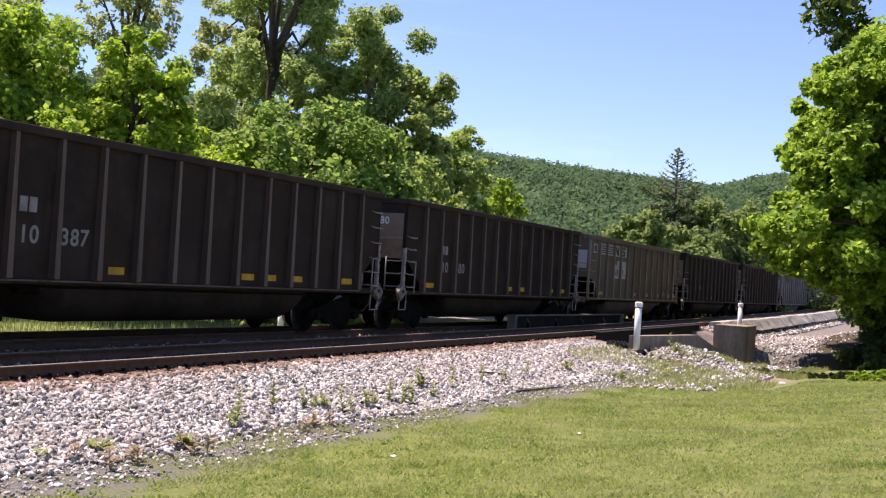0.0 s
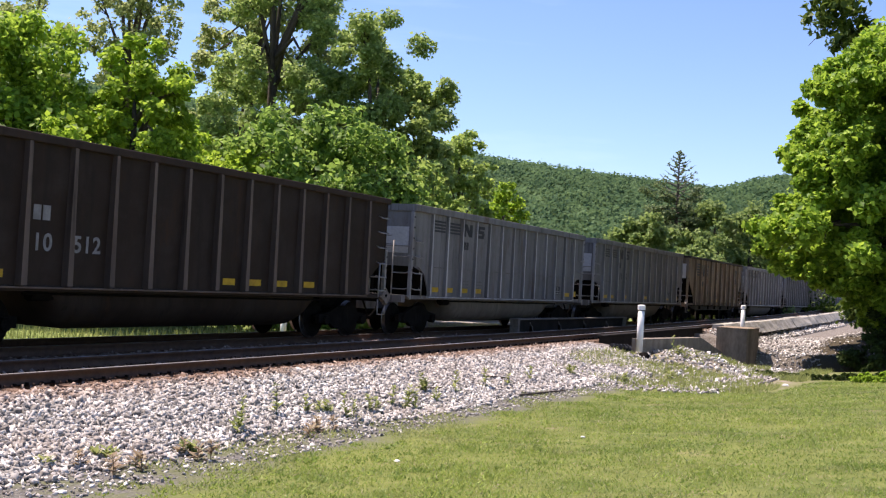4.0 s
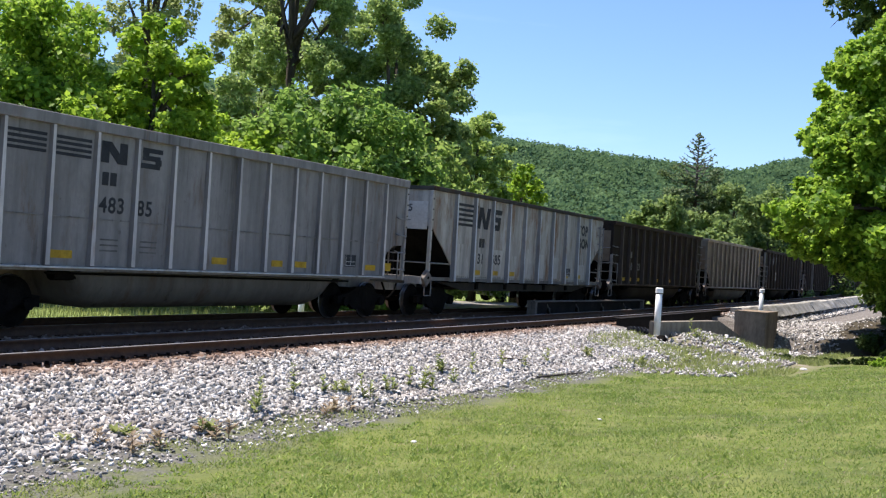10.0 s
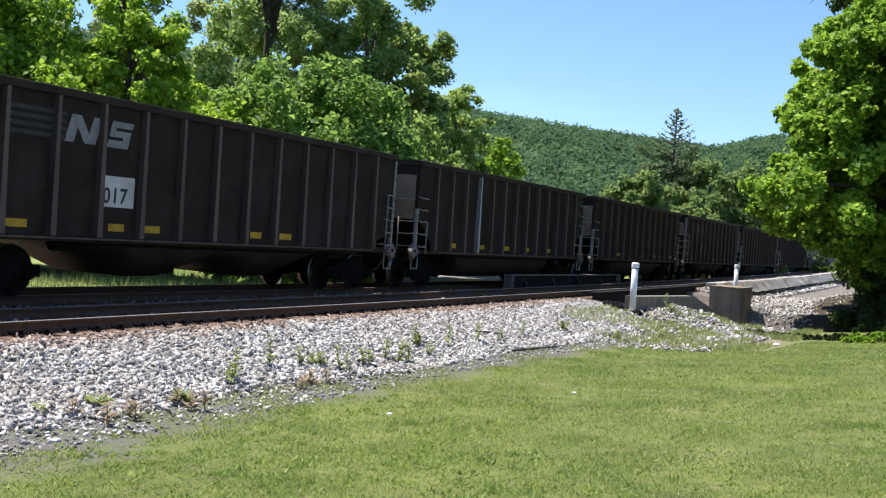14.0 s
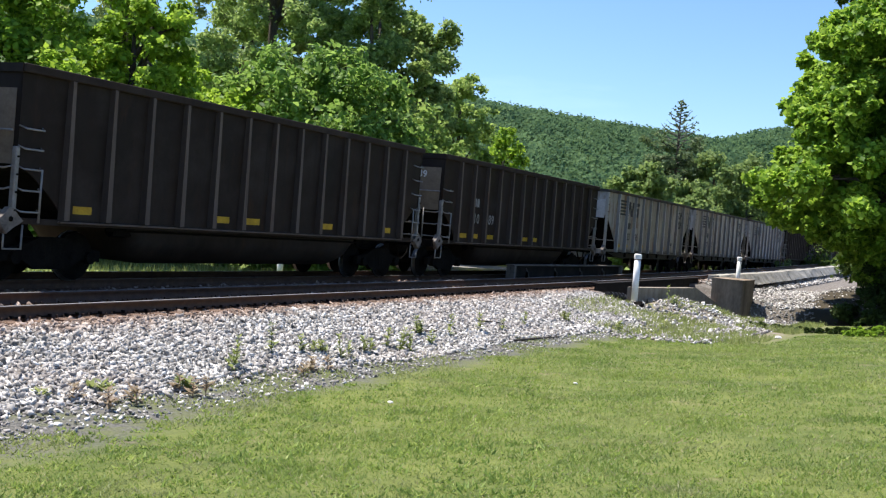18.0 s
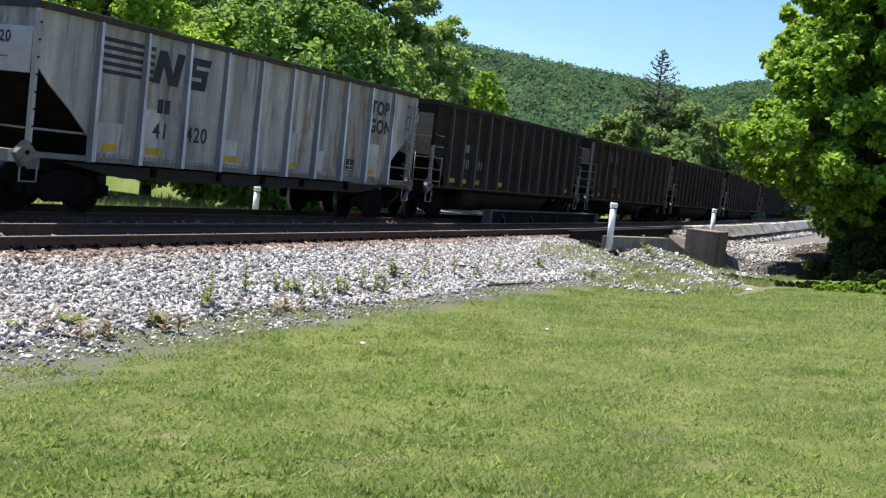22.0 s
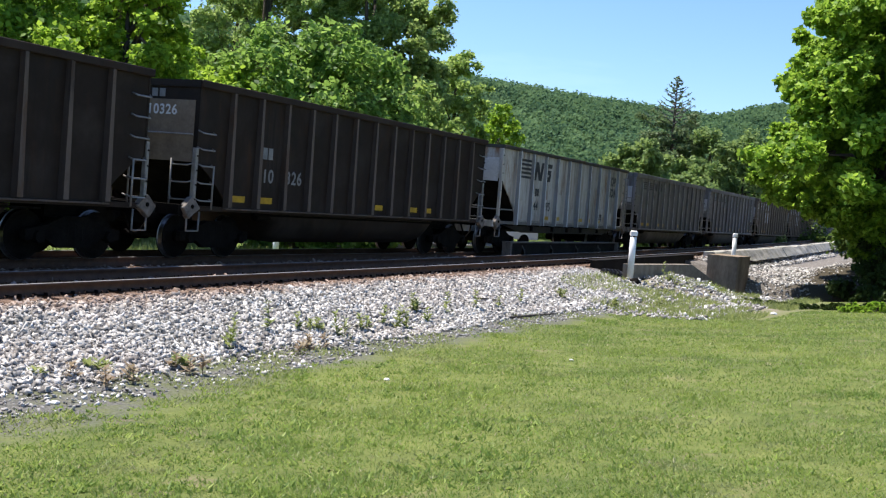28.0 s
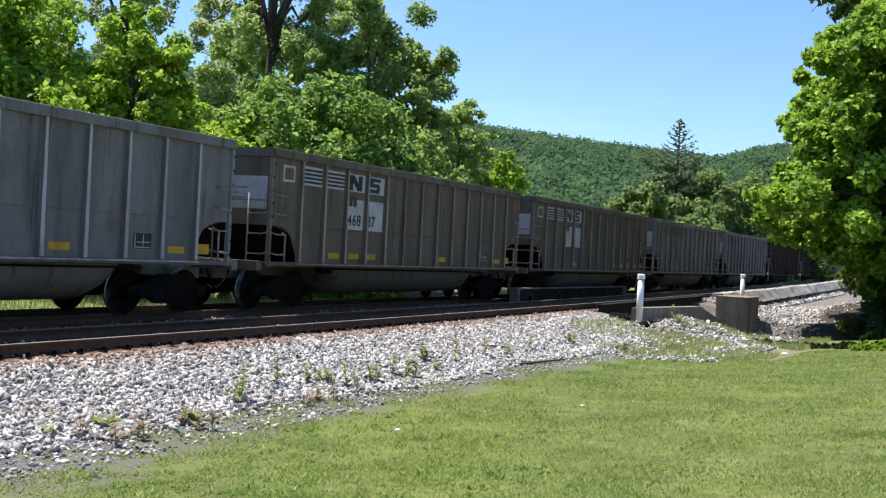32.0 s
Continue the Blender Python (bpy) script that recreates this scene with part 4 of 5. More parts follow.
            on_side(bm, b + block * 0.6, b + block * 0.85, z + h * 0.2, z + h * 0.4, 0.02, 0.009)
            on_side(bm, b + 0.08, b + block * 0.32, z + h * 0.56, z + h * 0.75, 0.02, 0.009)
        part("emblem_block", bm, material, car)


CARS = (
    # kind, colour, number split by a rib
    ("dark", DARK, "10", "387"), ("dark", DARK, "10", "580"), ("grey", TAUPE, "468", "87"), ("dark", DARK, "10", "394"), ("dark", DARK_WARM, "10", "512"),
    ("grey", GREY, "", ""), ("grey", GREY, "511", "20"), ("pale", BROWN, "21", "816"), ("grey", PALEGREY, "476", "75"), ("grey", GREY, "490", "03"),
    ("grey", PALEGREY, "483", "85"), ("pale", WHITE, "31", "585"), ("dark", DARK_WARM, "10", "623"), ("dark", BEIGE, "10", "782"), ("hop", DARK, "", "017"),
    ("dark", DARK, "", ""), ("dark", DARK, "", ""), ("hop", DARK, "", "178"), ("dark", DARK, "", ""), ("dark", DARK, "10", "489"),
    ("pale", WHITE, "23", "665"), ("pale", WHITE, "39", "212"), ("pale", WHITE, "41", "420"), ("dark", DARK, "10", "491"), ("hop", DARK_WARM, "", "090"),
    ("dark", DARK, "", ""), ("dark", DARK_WARM, "", ""), ("dark", DARK, "10", "429"), ("dark", DARK, "10", "326"), ("pale", WHITE, "44", "895"),
    ("grey", GREY, "", ""), ("grey", GREY, "471", "50"), ("grey", TAUPE, "468", "87"), ("grey", TAUPE, "", ""), ("grey", GREY, "", ""),
    ("grey", GREY, "", ""), ("dark", DARK, "", ""), ("dark", DARK, "", ""), ("pale", WHITE, "", ""), ("dark", DARK, "", ""),
    ("dark", DARK_WARM, "", ""), ("grey", GREY, "", ""), ("dark", DARK, "", ""),
)
LABELS = {
    DARK: "black sooty steel coal gondola with vertical ribs on the rails", DARK_WARM: "brownish black coal gondola with ribbed sides on the rails", GREY: "grey ribbed bathtub coal gondola with dark stripes",
    TAUPE: "dirty brown-grey ribbed coal gondola with faded stripes", WHITE: "pale grey coal gondola with large black emblem and white ribs", BROWN: "rust-streaked tan coal gondola with large black emblem",
    PALEGREY: "light grey ribbed bathtub coal gondola with dusty sides",
    BEIGE: "beige-grey ribbed bathtub coal gondola with yellow tape",
}


def paint(car, color, kind):
    """Give the painted parts the car's colour; ribs and most chords are set paler."""
    for o in car.children:
        n = o.name.split(".")[0]
        lift = {"rib": 1.7 if kind in ("dark", "hop") else 2.4, "top_chord": 1.0 if kind == "grey" else 1.5, "side_sill": 1.0, "sill_lip": 2.6, "corner_post": 1.6}.get(n, 1.0)
        if kind == "pale":
            lift = {"rib": 1.8, "top_chord": 0.12, "end_chord": 0.12, "side_sill": 0.4, "underframe": 0.05, "skirt": 0.05}.get(n, 1.0)
        add = 0.10 if n in ("rib", "corner_post", "sill_lip") and kind in ("dark", "hop") else 0.0
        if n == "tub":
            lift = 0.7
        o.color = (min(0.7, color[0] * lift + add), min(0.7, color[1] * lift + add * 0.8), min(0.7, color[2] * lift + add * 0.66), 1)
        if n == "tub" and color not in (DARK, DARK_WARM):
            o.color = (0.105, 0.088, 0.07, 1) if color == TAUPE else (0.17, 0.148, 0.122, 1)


def build_train():
    bases, cars = {}, []
    rng = random.Random(11)
    for kind, *_ in CARS:
        if kind not in bases:
            bases[kind] = base_car(kind)
    for i, (kind, color, left, right) in enumerate(CARS):
        base, ribs = bases[kind]
        car = copy_thing(base, Matrix())
        cars.append(car)
        car["label"] = LABELS[color]
        paint(car, color, kind)
        if color in (BROWN, WHITE):
            for o in car.children:
                if o.name.split(".")[0] in ("side_sheet", "end_wall", "top_chord"):
                    o.material_slots[0].link = "OBJECT"
                    o.material_slots[0].material = RUSTPAINT if color == BROWN else PALEPAINT
        letter = {"dark": STENCILGREY if color != BEIGE else BLACK, "grey": BLACK, "pale": BLACK, "hop": BLACK}[kind]
        if kind == "dark":
            if left:
                bars(car, ribs[1] + 0.22, 2.28, 0.26, 0.17, 2, letter)
                lettering(left, 0.42, ribs[1] + 0.24, 1.76, letter, car)
                lettering(right, 0.42, ribs[2] + 0.14, 1.76, letter, car)
                lettering(left + right, 0.29, 0.2, 3.02, STENCIL, car, True)
                bm = bmesh.new()
                for q in (0, 1):
                    box(bm, 0.3 + q * 0.2, 0.45 + q * 0.2, -0.017, -0.013, 3.38, 3.55)
                part("reporting_mark", bm, STENCILGREY, car)
        elif kind == "grey":
            r = ribs[1], ribs[2], ribs[3], ribs[4]
            if color == TAUPE:
                for a in range(6):
                    bm = bmesh.new()
                    if a < 4:
                        on_side(bm, ribs[a] + 0.1, ribs[a + 1] - 0.1, 3.0, 3.45, 0, 0.003)
                    else:
                        on_side(bm, ribs[a - 2] + 0.08, ribs[a - 1] - 0.1, 2.02, 2.8, 0, 0.003)
                    part("pale_patch", bm, ENDPATCH, car)
                bm = bmesh.new()
                for q in ((0.42, 0.47, 3.02, 3.4), (0.85, 0.9, 3.02, 3.4), (0.47, 0.85, 3.02, 3.07), (0.47, 0.85, 3.35, 3.4)):
                    on_side(bm, *q, 0, 0.004)
                part("notice_frame", bm, ENDPATCH, car, "pale square outline")
            bm = bmesh.new()
            for a in (0, 1):
                for q in range(4):
                    on_side(bm, ribs[a] + 0.1, ribs[a + 1] - 0.1, 3.05 + q * 0.095, 3.105 + q * 0.095)
            part("emblem_stripes", bm, BLACK, car)
            for j, y in enumerate((ribs[2] + 0.14, ribs[3] + 0.14)):
                bm = bmesh.new()
                if j == 0:
                    on_side(bm, y, y + 0.2, 3.03, 3.42)
                    on_side(bm, y + 0.42, y + 0.66, 3.03, 3.42, -0.42, 0.009)
                    on_side(bm, y + 0.46, y + 0.66, 3.03, 3.42)
                else:
                    on_side(bm, y, y + 0.52, 3.03, 3.13)
                    on_side(bm, y + 0.03, y + 0.52, 3.18, 3.28)
                    on_side(bm, y + 0.03, y + 0.58, 3.33, 3.42)
                    on_side(bm, y + 0.38, y + 0.55, 3.1, 3.22, 0, 0.009)
                    on_side(bm, y + 0.03, y + 0.2, 3.24, 3.36, 0, 0.009)
                part("emblem_block", bm, BLACK, car)
            bars(car, ribs[2] + 0.2, 2.62, 0.24, 0.16, 2, BLACK)
            if left:
                lettering(left, 0.40, ribs[2] + 0.16, 2.13, BLACK, car)
                lettering(right, 0.40, ribs[3] + 0.1, 2.13, BLACK, car)
            bm = bmesh.new()
            for a in (2, 3):
                for z in (1.62, 1.52, 1.42):
                    on_side(bm, ribs[a] + 0.25, ribs[a] + 0.7, z, z + 0.03)
            tagged(part("stencil_print", bm, FADEDPATCH, car), kind="stuff")
            bm = bmesh.new()
            box(bm, HALF - 0.038, HALF - 0.024, ribs[0], ribs[-1], 1.985, 2.005)
            for a in range(60):
                y = ribs[0] + (ribs[-1] - ribs[0]) * (a + 0.5) / 60
                box(bm, HALF - 0.02, HALF - 0.01, y - 0.012, y + 0.012, 1.99, 2.012)
            o = tagged(part("seam_strip", bm, PAINT, car), kind="stuff")
            o.color = tuple(v * 0.9 for v in color[:3]) + (1,)
        elif kind == "pale":
            slab_emblem(car, ribs[0] + 0.10, 2.72, 0.68, BLACK)
            bars(car, ribs[1] + 0.5, 2.12, 0.28, 0.17, 2, BLACK)
            if left:
                lettering(left, 0.44, ribs[1] + 0.42, 1.62, BLACK, car)
                lettering(right, 0.44, ribs[2] + 0.16, 1.62, BLACK, car)
                lettering(left + right, 0.27, 0.2, 3.02, BLACK, car, True)
            if i != 38:
                lettering("TOP", 0.50, ribs[-2] + 0.12, 2.95, BLACK, car, name="lettering")
                lettering("GON", 0.50, ribs[-2] + 0.12, 2.45, BLACK, car, name="lettering")
            for a in range(len(ribs) - 1):
                if rng.random() < 0.8:
                    bm = bmesh.new()
                    z1 = rng.uniform(1.7, 2.3)
                    on_side(bm, ribs[a] + 0.12, ribs[a] + rng.uniform(0.5, 0.95), 1.24, z1, rng.uniform(0.0, 0.1), 0.002)
                    o = part("faded_patch", bm, PAINT, car)
                    o.color = tuple(min(0.66, v * 1.08) for v in color[:3]) + (1,)
            bm = bmesh.new()
            for y in np.arange(ribs[0] + 0.1, ribs[-1], 0.145):
                box(bm, HALF - 0.04, HALF - 0.02, y, y + 0.03, 1.17, 1.20)
            o = tagged(part("rivet_strip", bm, PAINT, car), kind="stuff")
            o.color = tuple(v * 0.5 for v in color[:3]) + (1,)
        else:
            slab_emblem(car, ribs[0] + 0.1, 2.85, 0.5, STENCILGREY if i == 14 else FADEDPATCH, 4, 1.3, 0.7, DIMSTENCIL)
            bm = bmesh.new()
            on_side(bm, ribs[2] + 0.1, ribs[3] - 0.15, 1.72, 2.3, 0, 0.003)
            part("pale_patch", bm, WHITEPATCH if i == 14 else FADEDPATCH, car)
            lettering(right, 0.40, ribs[2] + 0.14, 1.8, BLACK, car)
        # lettered data panel and yellow tape along the sill
        picks = sorted(rng.sample(range(len(ribs) - 1), 5))
        for a in picks + ([len(ribs) - 1] if kind == "grey" else []):
            w = rng.choice((0.42, 0.46, 0.5))
            y = ribs[a] + rng.uniform(0.12, 0.4)
            if a == len(ribs) - 1:
                y = ribs[a] + 0.1
            bm = bmesh.new()
            on_side(bm, y, y + w, 1.27, 1.41 if a != len(ribs) - 1 else 1.48)
            part("reflective_tape", bm, YELLOW, car)
        if kind in ("grey", "pale"):
            y = ribs[-3] + 0.3
            bm = bmesh.new()
            on_side(bm, y, y + 0.5, 1.34, 1.64)
            part("data_plate", bm, BLACK, car, "small black and white notice")
            bm = bmesh.new()
            for q in (0, 1):
                on_side(bm, y + 0.03 + q * 0.23, y + 0.045 + q * 0.23, 1.36, 1.62, 0, 0.009)
                on_side(bm, y + 0.03, y + 0.47, 1.36 + q * 0.1, 1.375 + q * 0.1, 0, 0.012)
            part("notice_print", bm, WHITEPATCH, car)
        if i == 13:
            bm = bmesh.new()
            on_side(bm, BODY - 1.1, BODY - 0.25, 2.5, 3.4)
            part("yellow_patch", bm, YELLOW, car, "large yellow patch")
        if i == 15:
            for o in car.children:
                if o.name.startswith("rib") and abs(o.location.y - ribs[3]) < 0.01:
                    o.color = (0.45, 0.44, 0.42, 1)
    for base, _ in bases.values():
        for o in (*base.children_recursive, base):
            bpy.data.objects.remove(o)
    return cars


cars = build_train()
# Where the leading end of the next car stands along the track, second by second.
LEAD = ((0, 27.24), (1, 27.20), (2, 27.42), (3, 27.42), (6, 27.50), (7, 27.24), (8, 27.30), (9, 27.40), (10, 27.55), (11, 27.25), (12, 27.15), (13, 27.80), (14, 28.15), (17, 29.50), (18, 29.55), (19, 29.90), (20, 30.28), (21, 30.31), (22, 30.50), (23, 30.75), (24, 31.95), (27, 33.72), (28, 34.40), (29, 34.95), (30, 35.60), (31, 36.12), (32, 36.82))


# ---- trees and bushes ----
def build_tree(name, label, x, y, height, crown, leaves, size, leaf, seed, trunk=0.25, low=0.25, clumps=26, limbs=9, open_crown=False, shape=None):
    """A trunk with limbs that end in clumps of leaves. crown: half-widths across, along and up."""
    rng = np.random.default_rng(seed)
    z0 = ground_height(x, y) - 0.1
    tree = thing(name, label, "tree" if "tree" in name else "bush", "trees beside the railway")
    cx, cy, cz = crown
    mid = height - cz
    centers, radii = [], []
    while len(centers) < clumps:
        d = rng.uniform(-1, 1, 3)
        q = np.linalg.norm(d)
        if q > 1 or q < 0.4:
            continue
        d *= min(1.04, 1.0 + 0.24 * noise.noise(Vector(d) * 1.9 + Vector((seed, 0, 0))) + 0.08 * rng.uniform())
        r = rng.uniform(0.11, 0.27) * min(cx, cy, cz) * (0.85 if open_crown else 1.0)
        if shape:
            zc = rng.uniform(shape[0][0], shape[-1][0])
            reach = next(a[1] + (b[1] - a[1]) * (zc - a[0]) / (b[0] - a[0]) for a, b in zip(shape, shape[1:]) if a[0] <= zc <= b[0])
            ang = rng.uniform(0, 6.2832)
            f = math.sqrt(rng.uniform(0.12, 1)) * (0.93 + 0.16 * noise.noise(Vector((math.cos(ang) * 1.5, math.sin(ang) * 1.5, zc * 0.7))))
            r = rng.uniform(0.06, 0.15) * max(3.0, reach) * 0.8
            d = np.array([math.cos(ang) * f * max(0.3, reach - r * 0.8) / cx, math.sin(ang) * f * max(0.3, reach - r * 0.8) / cy, (zc - mid) / cz])
        centers.append((d[0] * cx, d[1] * cy, mid + d[2] * cz))
        radii.append(r)
    for k in range(5):
        centers.append((rng.uniform(-0.2, 0.2) * cx, rng.uniform(-0.2, 0.2) * cy, height * (0.80 + 0.04 * k)))
        radii.append(0.18 * min(cx, cy, cz))
    bm = bmesh.new()
    lean = rng.uniform(-0.03, 0.03, 2) * height
    stem = [(0, 0, 0), (lean[0] * 0.3, lean[1] * 0.3, height * 0.25), (lean[0], lean[1], height * 0.55), (lean[0] * 1.6, lean[1] * 1.6, height * 0.8)]
    tube(bm, stem, [trunk * 1.25, trunk, trunk * 0.65, trunk * 0.2], 8)
    part("trunk", bm, BARK, tree, smooth=True).location = (x, y, z0)
    order = sorted(range(len(centers)), key=lambda i: -radii[i])[:limbs]
    for i in order:
        c = Vector(centers[i])
        start = Vector(stem[1]).lerp(Vector(stem[2]), rng.uniform(0, 1)) if c.z < height * 0.6 else Vector(stem[2]).lerp(Vector(stem[3]), rng.uniform(0, 0.6))
        bm = bmesh.new()
        m = start.lerp(c, 0.5) + Vector((0, 0, 0.06 * height))
        tube(bm, [start, m, c], [trunk * 0.42, trunk * 0.25, trunk * 0.07], 6)
        for k in range(3):
            e = c + Vector(rng.uniform(-1, 1, 3)) * radii[i] * 1.0
            tube(bm, [m.lerp(c, 0.6), e], [trunk * 0.12, trunk * 0.03], 4)
        part("limb", bm, BARK, tree, smooth=True).location = (x, y, z0)
    if low:
        for _ in range(int(clumps * low)):
            a = rng.uniform(0, 6.28)
            centers.append((math.cos(a) * cx * 0.75, math.sin(a) * cy * 0.75, max(0.6, mid - cz * rng.uniform(0.7, 1.05))))
            radii.append(rng.uniform(0.2, 0.35) * min(cx, cy))
    verts, faces = leaf_cloud(rng, centers, radii, leaves, size)
    ob = part("crown", from_arrays("crown", verts, faces, leaf), leaf, tree)
    ob.location = (x, y, z0)
    return tree


def at(az, r):
    return -r * math.sin(radians(az)), r * math.cos(radians(az))


# big row behind the grass strip: bearing, distance, height, crown, leaves
ROW = (
    (53.0, 44, 10.0, (3.6, 3.6, 4.6), 16000, LEAF_BANK, "dense dark green maple in full leaf behind the train"),
    (47.7, 45, 10.6, (2.9, 2.9, 4.7), 36000, LEAF_BANK, "bright green maple in full leaf behind the train"),
    (42.2, 43, 9.9, (1.9, 1.9, 4.2), 26000, LEAF_BRIGHT, "bright yellow-green maple in full leaf behind the train"),
    (42.8, 58, 17.0, (2.3, 2.3, 3.6), 7500, LEAF_OLIVE, "tall thin olive tree with open branches"),
    (47.8, 61, 15.4, (2.3, 2.3, 3.4), 7000, LEAF_OLIVE, "tall olive-green tree with an open crown"),
    (44.9, 42, 6.4, (2.2, 2.2, 2.8), 14000, LEAF_BRIGHT, "low spreading maple between taller ones"),
    (39.9, 47, 7.0, (2.2, 2.2, 3.0), 16000, LEAF_BRIGHT, "low yellow-green maple behind the train"),
    (35.4, 58, 20.0, (3.9, 3.9, 9.2), 40000, LEAF_AIRY, "large olive-green tree with dark limbs showing"),
    (37.5, 66, 22.0, (2.8, 2.8, 8.4), 21000, LEAF_OLIVE, "tall olive-green tree with limbs showing"),
    (33.2, 64, 17.6, (2.3, 2.3, 7.0), 18000, LEAF_OLIVE, "tall slender olive-green tree behind the row"),
    (30.4, 54, 13.9, (3.4, 3.4, 6.6), 38000, LEAF_AIRY, "large spreading green tree behind the train"),
    (33.2, 46, 8.0, (4.2, 3.4, 3.8), 34000, LEAF_BROAD, "broad green tree with large leaves behind the train"),
    (28.1, 57, 12.2, (2.2, 2.2, 5.0), 18000, LEAF_AIRY, "green tree at the end of the row"),
    (25.6, 62, 9.9, (1.8, 1.8, 4.5), 15000, LEAF_MID, "slim green tree at the end of the row"),
    (28.6, 49, 6.6, (2.4, 2.4, 3.0), 15000, LEAF_MID, "low green tree at the foot of taller ones"),
    (37.4, 45, 6.0, (2.2, 2.2, 2.7), 13000, LEAF_BRIGHT, "young yellow-green maple behind the coal train"),
    (23.4, 66, 7.4, (1.4, 1.4, 3.1), 8000, LEAF_BRIGHT, "young yellow-green tree behind the coal train"),
    (57.5, 46, 12.5, (4.0, 4.0, 5.2), 9000, LEAF_DARK, "dark green tree behind the train"),
)
for i, (az, r, h, crown, leaves, leaf, label) in enumerate(ROW):
    x, y = at(az, r)
    olive = leaf in (LEAF_OLIVE, LEAF_AIRY)
    crown, h = tuple(1.12 * c for c in crown), h + 0.5 - min(0.0, ground_height(x, y))
    build_tree("tree", label, x, y, h, crown, leaves, 0.22 if olive else (0.28 if leaf is LEAF_BROAD else 0.25), leaf, 20 + i, 0.14 + h * 0.010, 0.0 if olive else 0.2, 90 if olive else 170, 26 if olive else 12, open_crown=olive)

# trees farther off, past the bend
FAR = (
    (18.4, 84, 5.8, (2.8, 3.0, 2.8), 5000, LEAF_FAR, "round green tree beyond the bridge"),
    (15.6, 82, 8.2, (3.4, 3.6, 3.8), 16000, LEAF_FAR, "broad olive-green tree beyond the bridge"),
    (12.6, 96, 10.6, (3.6, 4.0, 5.2), 12000, LEAF_FAR, "tall green tree beside the conifer"),
    (10.9, 98, 9.6, (4.0, 4.4, 4.8), 11000, LEAF_FAR, "rounded green tree beyond the bridge"),
    (8.4, 110, 8.5, (4.6, 4.6, 4.6), 5000, LEAF_DARK, "shaded green tree beyond the bridge"),
    (13.2, 90, 6.6, (3.4, 3.4, 3.4), 8000, LEAF_FAR, "low green tree at the conifer's foot"),
    (21.2, 92, 5.0, (3.6, 3.6, 2.6), 4000, LEAF_MID, "green bush behind the train"),
)
for i, (az, r, h, crown, leaves, leaf, label) in enumerate(FAR):
    x, y = at(az, r)
    build_tree("tree", label, x, y, h, crown, int(leaves * 1.4), 0.34, leaf, 60 + i, 0.25, 0.3, 60, 6)
x, y = at(22.4, 86)
build_tree("bush", "purple-leaved ornamental bush behind the train", x, y, 6.0, (2.6, 2.6, 1.7), 2600, 0.4, LEAF_PURPLE, 80, 0.15, 0.2, 16, 5)
x, y = at(20.0, 88)
build_tree("bush", "white-flowering bush behind the train", x, y, 5.4, (2.4, 2.4, 1.5), 2600, 0.36, LEAF_WHITE, 81, 0.15, 0.2, 16, 5)

# the big tree on the creek bank and the one behind it
build_tree("tree", "large leafy maple on the creek bank casting deep shade", -3.4, 51.5, 14.2, (6.8, 6.8, 8.2), 180000, 0.28, LEAF_BANK, 90, 0.30, 0.0, 900, 22,
           shape=((1.2, 1.5), (2.2, 3.2), (3.4, 5.2), (4.4, 7.4), (5.3, 7.2), (6.8, 6.4), (8.0, 5.9), (11.0, 5.8), (12.4, 4.4), (14.0, 1.8)))
build_tree("tree", "tall dark green tree on the creek bank", -2.4, 66.0, 28.0, (6.4, 6.4, 11.0), 26000, 0.45, LEAF_DARK, 91, 0.42, 0.2, 50, 12)
build_tree("tree", "dark green tree shading the creek bank", -2.6, 61.0, 8.0, (4.0, 4.0, 3.9), 14000, 0.36, LEAF_DARK, 92, 0.3, 0.4, 30, 8)
build_tree("tree", "dark green undergrowth tree on the creek bank", 1.0, 57.0, 8.5, (4.2, 4.0, 4.2), 12000, 0.36, LEAF_DARK, 93, 0.3, 0.4, 30, 8)


def build_conifer():
    rng = np.random.default_rng(7)
    x, y = at(14.45, 98)
    h = 15.0
    z0 = ground_height(x, y)
    t = thing("conifer_tree", "tall dark conifer with a thinning spiky top", "tree")
    bm = bmesh.new()
    tube(bm, [(0, 0, 0), (0, 0, h * 0.6), (0, 0, h)], [0.3, 0.16, 0.02], 8)
    part("trunk", bm, BARK, t, smooth=True).location = (x, y, z0)
    centers, radii = [], []
    for i in range(130):
        z = 1.5 + (h - 1.6) * (i / 130) ** 0.9
        down = h - z
        reach = (0.12 + 0.62 * down if down < 4.2 else 2.7 + 2.3 * min(1.0, (down - 4.2) / 4.0)) * rng.uniform(0.75, 1.1)
        a = i * 2.4 + rng.uniform(-0.3, 0.3)
        up = reach * (0.45 if down < 5 else 0.0)
        tip = (math.cos(a) * reach, math.sin(a) * reach, z + up)
        bm = bmesh.new()
        tube(bm, [(0, 0, z), (tip[0] * 0.6, tip[1] * 0.6, z + up * 0.35), tip], [0.06, 0.04, 0.012], 4)
        part("branch", bm, DEADWOOD if down < 4.5 else BARK, t).location = (x, y, z0)
        for k in range(3 if down < 4.5 else 6):
            f = rng.uniform(0.3, 1.0)
            centers.append((tip[0] * f, tip[1] * f, z + up * f * f))
            radii.append((0.16 if down < 4.5 else 0.62) * rng.uniform(0.7, 1.2))
    v, f = leaf_cloud(rng, centers, radii, 24000, 0.24, 0.6, 0.1)
    part("needles", from_arrays("needles", v, f, NEEDLES), NEEDLES, t).location = (x, y, z0)


build_conifer()


# ---- weeds, debris and things on the ground ----
def build_weed(x, y, h, seed, label="tall leafy green weed growing in the ballast", spread=0.16, leaf=None):
    leaf = leaf or WEED
    rng = np.random.default_rng(seed)
